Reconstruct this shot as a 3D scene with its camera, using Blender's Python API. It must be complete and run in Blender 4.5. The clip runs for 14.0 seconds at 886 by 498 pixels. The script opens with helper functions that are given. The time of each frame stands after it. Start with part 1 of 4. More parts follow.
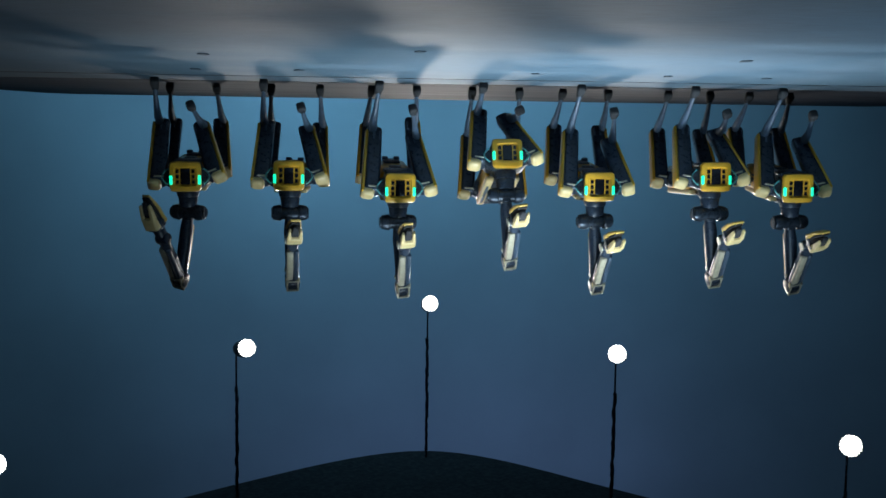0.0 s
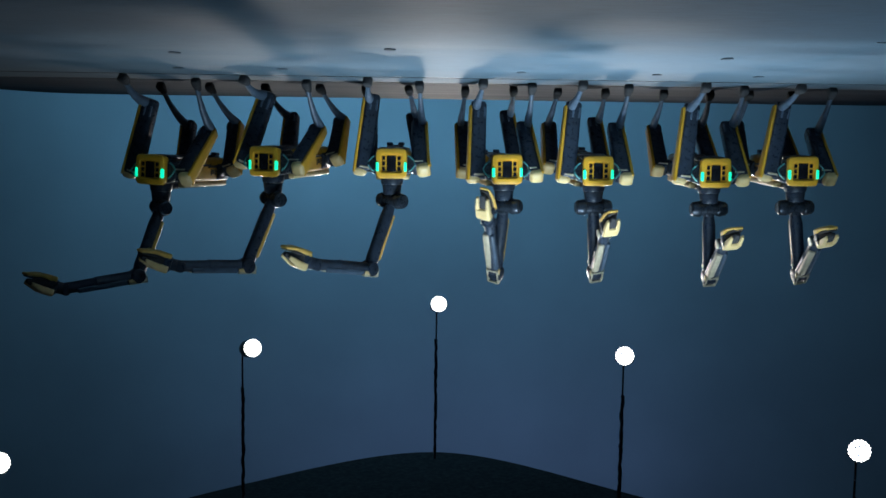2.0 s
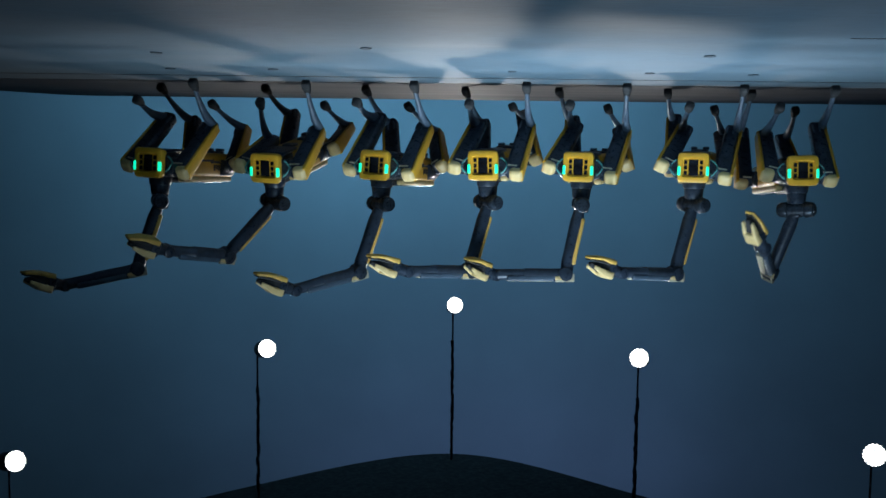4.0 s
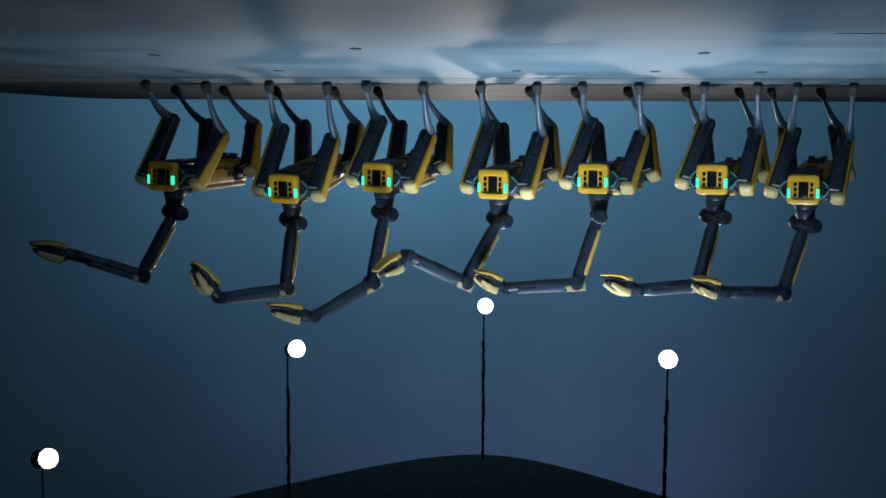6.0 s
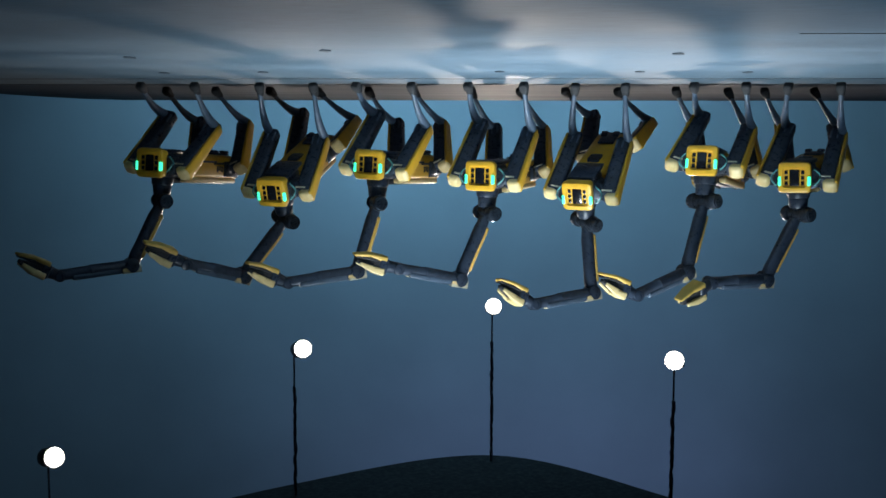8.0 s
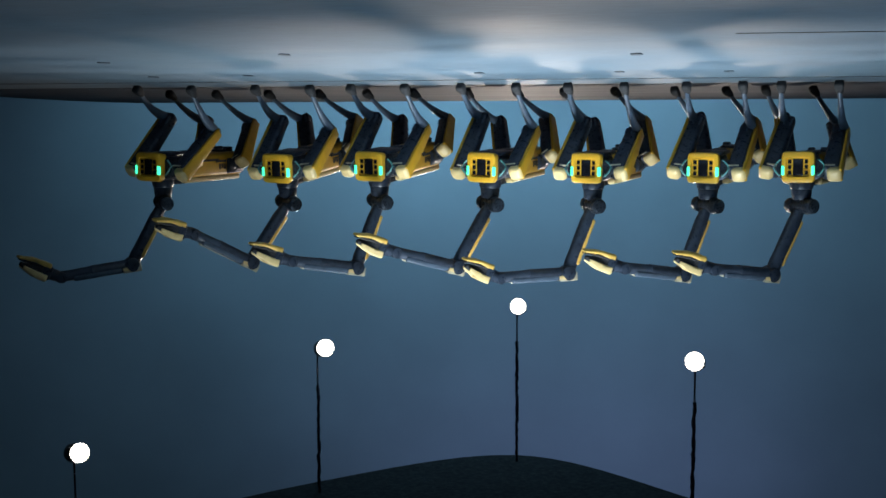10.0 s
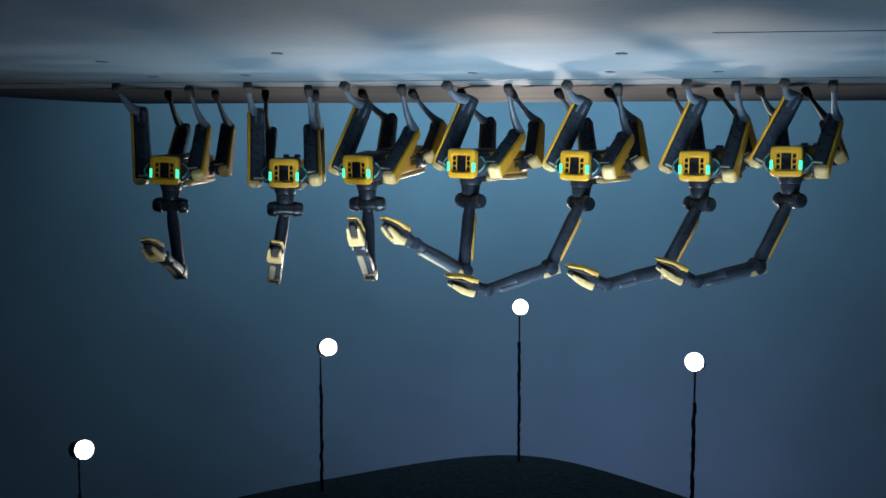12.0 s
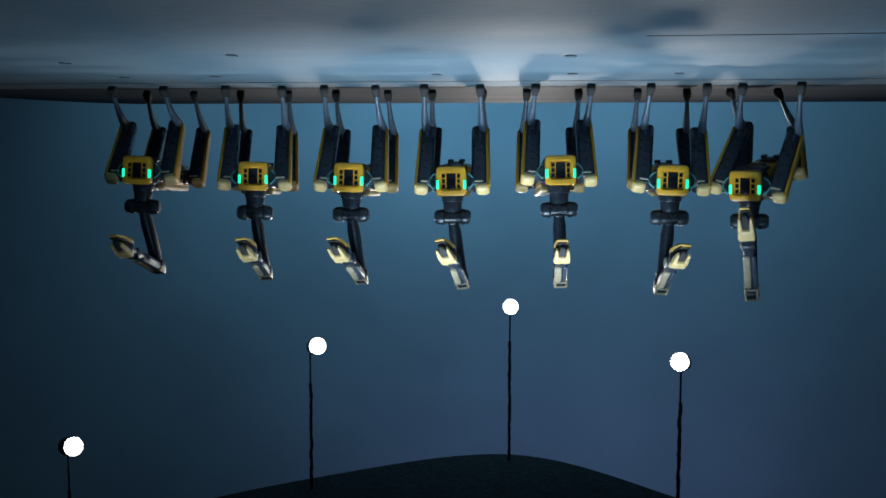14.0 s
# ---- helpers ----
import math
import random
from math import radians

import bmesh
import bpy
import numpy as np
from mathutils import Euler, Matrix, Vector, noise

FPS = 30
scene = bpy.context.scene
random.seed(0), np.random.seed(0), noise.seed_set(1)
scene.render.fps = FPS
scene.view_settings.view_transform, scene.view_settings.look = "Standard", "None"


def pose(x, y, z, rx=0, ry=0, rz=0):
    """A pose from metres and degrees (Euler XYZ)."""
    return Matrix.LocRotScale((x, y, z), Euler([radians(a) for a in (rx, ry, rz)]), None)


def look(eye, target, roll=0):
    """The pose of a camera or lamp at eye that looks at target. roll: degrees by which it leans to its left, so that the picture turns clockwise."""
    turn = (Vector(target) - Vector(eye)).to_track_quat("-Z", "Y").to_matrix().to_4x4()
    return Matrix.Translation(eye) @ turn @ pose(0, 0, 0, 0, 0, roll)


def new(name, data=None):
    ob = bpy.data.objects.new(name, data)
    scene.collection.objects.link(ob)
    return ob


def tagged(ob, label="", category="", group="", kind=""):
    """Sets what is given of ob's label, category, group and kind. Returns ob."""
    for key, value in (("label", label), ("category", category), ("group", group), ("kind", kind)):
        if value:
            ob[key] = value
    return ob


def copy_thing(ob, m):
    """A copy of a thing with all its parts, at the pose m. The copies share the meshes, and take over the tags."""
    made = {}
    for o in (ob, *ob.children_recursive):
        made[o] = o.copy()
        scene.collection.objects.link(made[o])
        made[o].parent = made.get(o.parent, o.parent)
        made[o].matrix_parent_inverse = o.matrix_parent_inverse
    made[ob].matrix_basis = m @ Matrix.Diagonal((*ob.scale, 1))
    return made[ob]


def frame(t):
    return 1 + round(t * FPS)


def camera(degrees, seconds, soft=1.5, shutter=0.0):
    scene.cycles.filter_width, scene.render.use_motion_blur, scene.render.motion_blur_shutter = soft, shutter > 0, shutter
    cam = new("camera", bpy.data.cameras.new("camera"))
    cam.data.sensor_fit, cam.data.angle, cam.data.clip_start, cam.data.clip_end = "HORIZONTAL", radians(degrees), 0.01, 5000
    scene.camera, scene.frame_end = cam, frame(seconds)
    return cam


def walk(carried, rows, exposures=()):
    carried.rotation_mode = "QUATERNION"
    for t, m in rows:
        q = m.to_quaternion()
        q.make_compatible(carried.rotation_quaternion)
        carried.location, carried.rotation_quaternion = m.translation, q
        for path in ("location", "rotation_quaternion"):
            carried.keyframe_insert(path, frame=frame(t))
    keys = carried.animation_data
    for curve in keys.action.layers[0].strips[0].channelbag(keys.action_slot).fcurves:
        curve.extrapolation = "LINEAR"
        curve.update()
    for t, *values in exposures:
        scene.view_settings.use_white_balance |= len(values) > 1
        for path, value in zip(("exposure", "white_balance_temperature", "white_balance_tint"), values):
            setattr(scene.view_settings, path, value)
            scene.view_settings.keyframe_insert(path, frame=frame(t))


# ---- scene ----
cam = camera(45.1, 14.0, soft=1.6, shutter=0.5)
PATH = [
    (0, (0.351, -6.146, 0.307), (0.236, -4.16, 0.517), 180.8),
    (0.5, (0.296, -6.131, 0.308), (0.194, -4.144, 0.518), 180.8),
    (1, (0.253, -6.124, 0.31), (0.162, -4.137, 0.519), 180.8),
    (1.5, (0.198, -6.109, 0.309), (0.12, -4.121, 0.519), 180.8),
    (2, (0.144, -6.087, 0.306), (0.079, -4.099, 0.517), 180.8),
    (2.5, (0.093, -6.076, 0.305), (0.038, -4.088, 0.517), 180.7),
    (3, (0.042, -6.071, 0.308), (0.0, -4.083, 0.518), 180.7),
    (5.5, (-0.227, -6.083, 0.319), (-0.154, -4.095, 0.526), 180.4),
    (6, (-0.278, -6.077, 0.32), (-0.186, -4.09, 0.526), 180.3),
    (6.5, (-0.334, -6.076, 0.319), (-0.225, -4.09, 0.526), 180.2),
    (7, (-0.37, -6.079, 0.322), (-0.251, -4.093, 0.527), 180.2),
    (7.5, (-0.387, -6.059, 0.316), (-0.265, -4.074, 0.523), 180.3),
    (8, (-0.477, -6.044, 0.309), (-0.337, -4.06, 0.517), 180.2),
    (10.5, (-0.857, -6.051, 0.302), (-0.604, -4.078, 0.51), 179.9),
    (11, (-0.819, -6.069, 0.311), (-0.568, -4.095, 0.517), 180.0),
    (11.5, (-0.884, -6.091, 0.317), (-0.623, -4.119, 0.521), 180.1),
    (12, (-0.926, -6.12, 0.324), (-0.663, -4.148, 0.526), 180.0),
    (12.5, (-0.98, -6.131, 0.324), (-0.717, -4.158, 0.526), 180.1),
    (13, (-1.04, -6.143, 0.324), (-0.774, -4.171, 0.525), 180.1),
    (13.5, (-1.098, -6.15, 0.323), (-0.825, -4.179, 0.525), 180.1),
    (14, (-1.155, -6.15, 0.321), (-0.873, -4.18, 0.523), 180.1),
]
EXPOSURES = [  # seconds, stops, kelvin, tint
    (0.0, -0.02, 6150, 10), (2.5, -0.17, 6050, 10), (5.5, -0.1, 6200, 10), (6.5, 0.1, 6400, 12), (8.0, 0.32, 6700, 15),
    (11.0, 0.4, 6850, 16), (12.0, 0.27, 6700, 14), (13.0, 0.01, 6350, 11), (14.0, -0.12, 6150, 10)]
walk(cam, [(t, look(eye, target, roll)) for t, eye, target, roll in PATH], EXPOSURES)

# ---- world, lamps and exposure ----
world = bpy.data.worlds.new("world")
scene.world = world
world.use_nodes = True
world.node_tree.nodes["Background"].inputs[0].default_value = (0.25, 0.5, 0.8, 1)
world.node_tree.nodes["Background"].inputs[1].default_value = 0.01

LAMPS = [  # lamp head, where its rod meets the canopy, power
    ((3.67, 3.06, 3.19), (3.75, 3.1), 4),
    ((1.70, 4.56, 2.46), (1.835, 4.75), 84),
    ((-0.21, 5.92, 2.21), (-0.19, 6.1), 235),
    ((-1.97, 4.06, 2.41), (-2.0, 4.25), 125),
    ((-3.56, 2.30, 2.82), (-3.6, 2.45), 7),
]
CANOPY_Z = 4.07


def light(name, kind, where, target, energy, colour, **more):
    data = bpy.data.lights.new(name, kind)
    data.energy, data.color = energy, colour
    if kind == "AREA":
        data.shape, data.size, data.size_y = "RECTANGLE", more["size"], more["size_y"]
        data.spread = radians(more.get("spread", 180))
    elif kind == "SPOT":
        data.spot_size, data.spot_blend, data.shadow_soft_size = radians(more["cone"]), 0.8, more["size"]
    ob = new(name, data)
    ob.matrix_world = look(where, target)
    return ob


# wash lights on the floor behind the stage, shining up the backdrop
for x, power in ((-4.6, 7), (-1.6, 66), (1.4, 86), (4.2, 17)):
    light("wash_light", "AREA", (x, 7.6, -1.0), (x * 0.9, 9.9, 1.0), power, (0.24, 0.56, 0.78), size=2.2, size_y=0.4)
# high blue wash over the backdrop
light("blue_wash_light", "AREA", (-0.8, 7.3, 6.2), (-0.8, 10, 2.5), 34, (0.4, 0.51, 1.0), size=5.0, size_y=0.5)
# overhead stage light in front of the row
light("stage_light", "AREA", (-0.6, -1.9, 3.7), (-0.6, -1.1, 0.0), 58, (0.76, 0.92, 1.0), size=1.7, size_y=0.7, spread=63)
light("stage_light", "AREA", (-1.1, -3.6, 3.7), (-1.1, -2.2, 0.0), 27, (0.5, 0.79, 1.0), size=2.0, size_y=1.2, spread=84)

# ---- materials ----


def material(name, colour, rough=0.5, metal=0.0, vary=0.25, scale=8.0, bump=0.0, bump_scale=60.0, rough_vary=0.15, coat=0.0, glow=None):
    m = bpy.data.materials.new(name)
    m.use_nodes = True
    nt = m.node_tree
    n, link = nt.nodes, nt.links.new
    b = n["Principled BSDF"]
    co = n.new("ShaderNodeTexCoord")
    noise_a = n.new("ShaderNodeTexNoise")
    noise_a.inputs["Scale"].default_value, noise_a.inputs["Detail"].default_value = scale, 6
    noise_b = n.new("ShaderNodeTexNoise")
    noise_b.inputs["Scale"].default_value, noise_b.inputs["Detail"].default_value = bump_scale, 4
    link(co.outputs["Object"], noise_a.inputs["Vector"])
    link(co.outputs["Object"], noise_b.inputs["Vector"])
    ramp = n.new("ShaderNodeMapRange")
    ramp.inputs[1].default_value, ramp.inputs[2].default_value = 0.3, 0.7
    ramp.inputs[3].default_value, ramp.inputs[4].default_value = 1 - vary, 1 + vary * 0.6
    link(noise_a.outputs["Fac"], ramp.inputs[0])
    mul = n.new("ShaderNodeVectorMath")
    mul.operation = "SCALE"
    mul.inputs[0].default_value = colour
    link(ramp.outputs[0], mul.inputs["Scale"])
    link(mul.outputs[0], b.inputs["Base Color"])
    rr = n.new("ShaderNodeMapRange")
    rr.inputs[1].default_value, rr.inputs[2].default_value = 0.25, 0.75
    rr.inputs[3].default_value, rr.inputs[4].default_value = max(0.04, rough - rough_vary), min(1, rough + rough_vary)
    link(noise_b.outputs["Fac"], rr.inputs[0])
    link(rr.outputs[0], b.inputs["Roughness"])
    b.inputs["Metallic"].default_value = metal
    b.inputs["Coat Weight"].default_value = coat
    if bump:
        bp = n.new("ShaderNodeBump")
        bp.inputs["Strength"].default_value, bp.inputs["Distance"].default_value = bump, 0.004
        link(noise_b.outputs["Fac"], bp.inputs["Height"])
        link(bp.outputs["Normal"], b.inputs["Normal"])
    if glow:
        b.inputs["Emission Color"].default_value, b.inputs["Emission Strength"].default_value = (*glow[0], 1), glow[1]
    return m


YELLOW = material("yellow_paint", (0.8, 0.43, 0.03), 0.4, vary=0.12, scale=14, coat=0.25, bump=0.05)
YELLOW_MID = material("yellow_plastic", (0.73, 0.45, 0.1), 0.45, vary=0.15, scale=30)
# yellow with the cream highlight of strong top light mixed into the colour
YELLOW_LIT = material("pale_yellow_plastic", (0.8, 0.6, 0.28), 0.42, vary=0.12, scale=20)
BLACK = material("black_shell", (0.028, 0.041, 0.064), 0.34, vary=0.4, scale=20, bump=0.08)
SLATE = material("slate_shell", (0.05, 0.068, 0.1), 0.36, 0.1, vary=0.3, scale=24, bump=0.06)
BLACK_GLOSS = material("black_glass", (0.008, 0.009, 0.012), 0.16, vary=0.3)
RUBBER = material("rubber", (0.028, 0.029, 0.032), 0.8, vary=0.4, bump=0.25, bump_scale=180)
STEEL_BLUE = material("grey_shin", (0.085, 0.125, 0.18), 0.42, 0.0, vary=0.25, scale=18)
SILVER = material("pale_panel", (0.6, 0.53, 0.38), 0.4, 0.0, vary=0.15, scale=22)
MOTOR = material("motor_case", (0.036, 0.049, 0.068), 0.32, 0.4, vary=0.4, scale=30, bump=0.1, bump_scale=120)
GREEN_GLOW = material("green_light", (0.05, 0.6, 0.4), 0.4, glow=((0.03, 1.0, 0.5), 1.15))
TEAL_WIRE = material("teal_cable", (0.1, 0.35, 0.36), 0.45)
MARK = material("dark_mark", (0.03, 0.028, 0.02), 0.5)
SCUFF = material("scuff", (0.03, 0.045, 0.06), 0.75, vary=0.4, scale=60)
ROD = material("bright_rod", (0.9, 0.9, 0.92), 0.15, 1.0)
CABLE = material("black_cable", (0.03, 0.034, 0.045), 0.65, vary=0.4, bump=0.3, bump_scale=90)
LAMP_GLOW = material("lamp_lens", (0.9, 0.9, 0.88), 0.3, glow=((1.0, 0.95, 0.88), 6.0))
CANOPY = material("canopy_cloth", (0.003, 0.0035, 0.005), 0.85, vary=0.5, scale=1.5, bump=0.3, bump_scale=20)
BACKDROP = material("backdrop_cloth", (0.3, 0.36, 0.4), 0.92, vary=0.12, scale=0.5, bump=0.15, bump_scale=40)
DARK_WALL = material("dark_drape", (0.02, 0.022, 0.028), 0.9, vary=0.4, scale=2)


def stage_paint(name, dark, pale, rough):
    """Blue-grey stage paint, scuffed and streaked along the row, with a soft sheen."""
    m = bpy.data.materials.new(name)
    m.use_nodes = True
    n, link = m.node_tree.nodes, m.node_tree.links.new
    b = n["Principled BSDF"]
    co = n.new("ShaderNodeTexCoord")
    mp = n.new("ShaderNodeMapping")
    mp.inputs["Scale"].default_value = (0.5, 2.4, 1)
    link(co.outputs["Object"], mp.inputs["Vector"])
    a = n.new("ShaderNodeTexNoise")
    a.inputs["Scale"].default_value, a.inputs["Detail"].default_value = 1.3, 8
    link(mp.outputs[0], a.inputs["Vector"])
    f = n.new("ShaderNodeTexNoise")
    f.inputs["Scale"].default_value, f.inputs["Detail"].default_value = 24, 8
    link(mp.outputs[0], f.inputs["Vector"])
    mix = n.new("ShaderNodeMix")
    mix.data_type = "RGBA"
    mix.inputs[6].default_value, mix.inputs[7].default_value = (*dark, 1), (*pale, 1)
    mr = n.new("ShaderNodeMapRange")
    mr.inputs[1].default_value, mr.inputs[2].default_value = 0.3, 0.7
    link(a.outputs["Fac"], mr.inputs[0])
    link(mr.outputs[0], mix.inputs[0])
    fine = n.new("ShaderNodeMapRange")
    fine.inputs[1].default_value, fine.inputs[2].default_value = 0.3, 0.7
    fine.inputs[3].default_value, fine.inputs[4].default_value = 0.82, 1.12
    link(f.outputs["Fac"], fine.inputs[0])
    mul = n.new("ShaderNodeVectorMath")
    mul.operation = "SCALE"
    link(mix.outputs[2], mul.inputs[0])
    link(fine.outputs[0], mul.inputs["Scale"])
    link(mul.outputs[0], b.inputs["Base Color"])
    ro = n.new("ShaderNodeMapRange")
    ro.inputs[1].default_value, ro.inputs[2].default_value = 0.3, 0.7
    ro.inputs[3].default_value, ro.inputs[4].default_value = rough
    link(a.outputs["Fac"], ro.inputs[0])
    link(ro.outputs[0], b.inputs["Roughness"])
    bp = n.new("ShaderNodeBump")
    bp.inputs["Strength"].default_value, bp.inputs["Distance"].default_value = 0.12, 0.003
    link(f.outputs["Fac"], bp.inputs["Height"])
    link(bp.outputs["Normal"], b.inputs["Normal"])
    return m


STAGE = stage_paint("stage_paint", (0.042, 0.076, 0.106), (0.095, 0.138, 0.175), (0.5, 0.7))
# same floor paint, with the dimmer light at the rear put into its colour
STAGE_SHADED = stage_paint("dark_border_paint", (0.005, 0.01, 0.019), (0.012, 0.018, 0.029), (0.55, 0.72))
STAGE_SHADED.node_tree.nodes["Principled BSDF"].inputs["Specular IOR Level"].default_value = 0.2

# ---- mesh helpers ----


def shaped(bm, material_, name):
    """A bmesh as smooth-shaded mesh data."""
    bmesh.ops.recalc_face_normals(bm, faces=bm.faces[:])
    me = bpy.data.meshes.new(name)
    bm.to_mesh(me)
    bm.free()
    me.materials.append(material_)
    me.polygons.foreach_set("use_smooth", [True] * len(me.polygons))
    me.set_sharp_from_angle(angle=radians(38))
    return me


def part(name, bm, material_, parent, label=""):
    ob = new(name, shaped(bm, material_, name))
    ob.parent = parent
    return tagged(ob, label) if label else ob


def thing(name, bm, material_, label, category, kind="", group=""):
    return tagged(new(name, shaped(bm, material_, name)), label, category, group, kind)


def block(bm, x0, x1, y0, y1, z0, z1, bevel=0.0, segments=2, taper=None):
    """A bevelled box. taper: factors (y, z) by which the far x end is narrower."""
    vs = bmesh.ops.create_cube(bm, size=1)["verts"]
    for v in vs:
        fx = v.co.x + 0.5
        v.co = Vector((x0 + fx * (x1 - x0), y0 + (v.co.y + 0.5) * (y1 - y0), z0 + (v.co.z + 0.5) * (z1 - z0)))
        if taper and fx > 0.5:
            my, mz = (y0 + y1) / 2, (z0 + z1) / 2
            v.co.y, v.co.z = my + (v.co.y - my) * taper[0], mz + (v.co.z - mz) * taper[1]
    if bevel:
        es = {e for v in vs for e in v.link_edges}
        bmesh.ops.bevel(bm, geom=list(es), offset=bevel, segments=segments, profile=0.5, affect="EDGES")
    return bm


def wedge(bm, near, far, bevel):
    """A bevelled block between two rectangles (x, half width, z0, z1)."""
    vs = [bm.verts.new((x, s * w, z)) for x, w, z0, z1 in (near, far) for s, z in ((-1, z0), (1, z0), (1, z1), (-1, z1))]
    for f in ((3, 2, 1, 0), (4, 5, 6, 7), (0, 1, 5, 4), (1, 2, 6, 5), (2, 3, 7, 6), (3, 0, 4, 7)):
        bm.faces.new([vs[i] for i in f])
    bmesh.ops.bevel(bm, geom=list({e for v in vs for e in v.link_edges}), offset=bevel, segments=3, profile=0.5, affect="EDGES")
    return bm


def rod(bm, a, b, r0, r1=None, seg=20, bevel=0.0):
    """A capped cylinder or cone from a to b."""
    a, b = Vector(a), Vector(b)
    r1 = r0 if r1 is None else r1
    q = (b - a).to_track_quat("Z", "Y").to_matrix()
    rows = []
    prof = [(0, r0), (1, r1)] if not bevel else [(0, r0 - bevel), (bevel * 0.3, r0 - bevel * 0.3), (bevel, r0), (-bevel, r1), (-bevel * 0.3, r1 - bevel * 0.3), (1, r1 - bevel)]
    length = (b - a).length
    for k, (s, r) in enumerate(prof):
        if bevel:
            d = s if k < 3 else (length if k == 5 else length + s)
        else:
            d = s * length
        rows.append([bm.verts.new(a + q @ Vector((r * math.cos(2 * math.pi * i / seg), r * math.sin(2 * math.pi * i / seg), d))) for i in range(seg)])
    for p, n in zip(rows, rows[1:]):
        for i in range(seg):
            bm.faces.new((p[i], p[(i + 1) % seg], n[(i + 1) % seg], n[i]))
    bm.faces.new(rows[0][::-1])
    bm.faces.new(rows[-1])
    return bm


def tube(bm, pts, radii, seg=12, flat=1.0):
    """A tube through points, with a radius at each. flat: its width across against its depth."""
    pts = [Vector(p) for p in pts]
    rings = []
    for i, p in enumerate(pts):
        d = (pts[min(i + 1, len(pts) - 1)] - pts[max(i - 1, 0)]).normalized()
        side = d.cross(Vector((0, 0, 1)) if abs(d.z) < 0.9 else Vector((0, 1, 0))).normalized()
        up = side.cross(d)
        rings.append([bm.verts.new(p + radii[i] * (side * flat * math.cos(2 * math.pi * k / seg) + up * math.sin(2 * math.pi * k / seg))) for k in range(seg)])
    for p, n in zip(rings, rings[1:]):
        for k in range(seg):
            bm.faces.new((p[k], p[(k + 1) % seg], n[(k + 1) % seg], n[k]))
    bm.faces.new(rings[0][::-1])
    bm.faces.new(rings[-1])
    return bm


def slab(bm, outline, z0, z1):
    """A flat plate with the given outline in plan."""
    low = [bm.verts.new((x, y, z0)) for x, y in outline]
    top = [bm.verts.new((x, y, z1)) for x, y in outline]
    n = len(outline)
    for i in range(n):
        bm.faces.new((low[i], low[(i + 1) % n], top[(i + 1) % n], top[i]))
    bm.faces.new(low[::-1])
    bm.faces.new(top)
    return bm


# ---- the stage ----
def corner_curve(cx, cy, rx, ry, a0, a1, n=14):
    return [(cx + rx * math.cos(radians(a0 + (a1 - a0) * i / n)), cy + ry * math.sin(radians(a0 + (a1 - a0) * i / n))) for i in range(n + 1)]


STAGE_BACK = 2.98
rim = corner_curve(2.85, 1.2, 0.52, STAGE_BACK - 1.2, 0, 90) + corner_curve(-3.7, 1.6, 0.55, STAGE_BACK - 1.6, 90, 180)
outline = rim + [(-4.25, -9.0), (3.37, -9.0)]
bm = slab(bmesh.new(), [(3.37, 0.24), (-4.25, 0.24), (-4.25, -9.0), (3.37, -9.0)], -0.16, 0.0)
thing("floor", bm, STAGE, "blue-grey painted stage floor, scuffed and faintly glossy", "stage floor", "structure")
# rear part of the floor as its own slab, shade painted in
bm = slab(bmesh.new(), rim + [(-4.25, 0.244), (3.37, 0.244)], -0.16, 0.0)
bmesh.ops.bevel(bm, geom=[e for e in bm.edges if all(abs(v.co.z) < 1e-5 and v.co.y > 0.3 for v in e.verts)], offset=0.02, segments=3, affect="EDGES")
thing("floor_border", bm, STAGE_SHADED, "satin rear of the stage floor, its shade put into darker paint", "stage border", "structure")
inner = [(-0.5 + (x + 0.5) * 0.97, y * 0.97 if y > -8 else -8.9) for x, y in outline]
thing("stage_base", slab(bmesh.new(), inner, -1.5, -0.16), DARK_WALL, "black clad base under the stage floor", "stage base", "structure")
bm = slab(bmesh.new(), [(-14, -11), (14, -11), (14, 12), (-14, 12)], -1.7, -1.5)
thing("ground", bm, DARK_WALL, "black studio ground around the stage", "ground", "structure")

# seams between the floor sheets
for y, x0, x1 in ((-2.78, -3.4, -1.3), (-0.35, -4.2, 3.3), (0.242, -4.2, 3.32)):
    bm = block(bmesh.new(), x0, x1, y - 0.004, y + 0.004, -0.002, 0.002)
    thing("floor_seam", bm, MARK, "thin dark seam between painted floor sheets", "seam", "structure")
# small dark scuffs on the paint
rng = random.Random(4)
for x, y in ((0.218, -2.208), (-1.054, -2.042), (-0.384, -0.978), (-1.537, -0.927), (-1.035, -0.96), (1.25, -0.9), (0.75, -0.95), (1.05, -1.9)):
    bm = bmesh.new()
    ring = []
    for i in range(14):
        a = 2 * math.pi * i / 14
        ring.append((x + 0.022 * math.cos(a) * rng.uniform(0.7, 1.2), y + 0.042 * math.sin(a) * rng.uniform(0.7, 1.2)))
    slab(bm, ring, 0.0005, 0.004)
    thing("floor_mark", bm, SCUFF, "small dark scuffed tape mark on the stage floor", "floor mark", "structure")

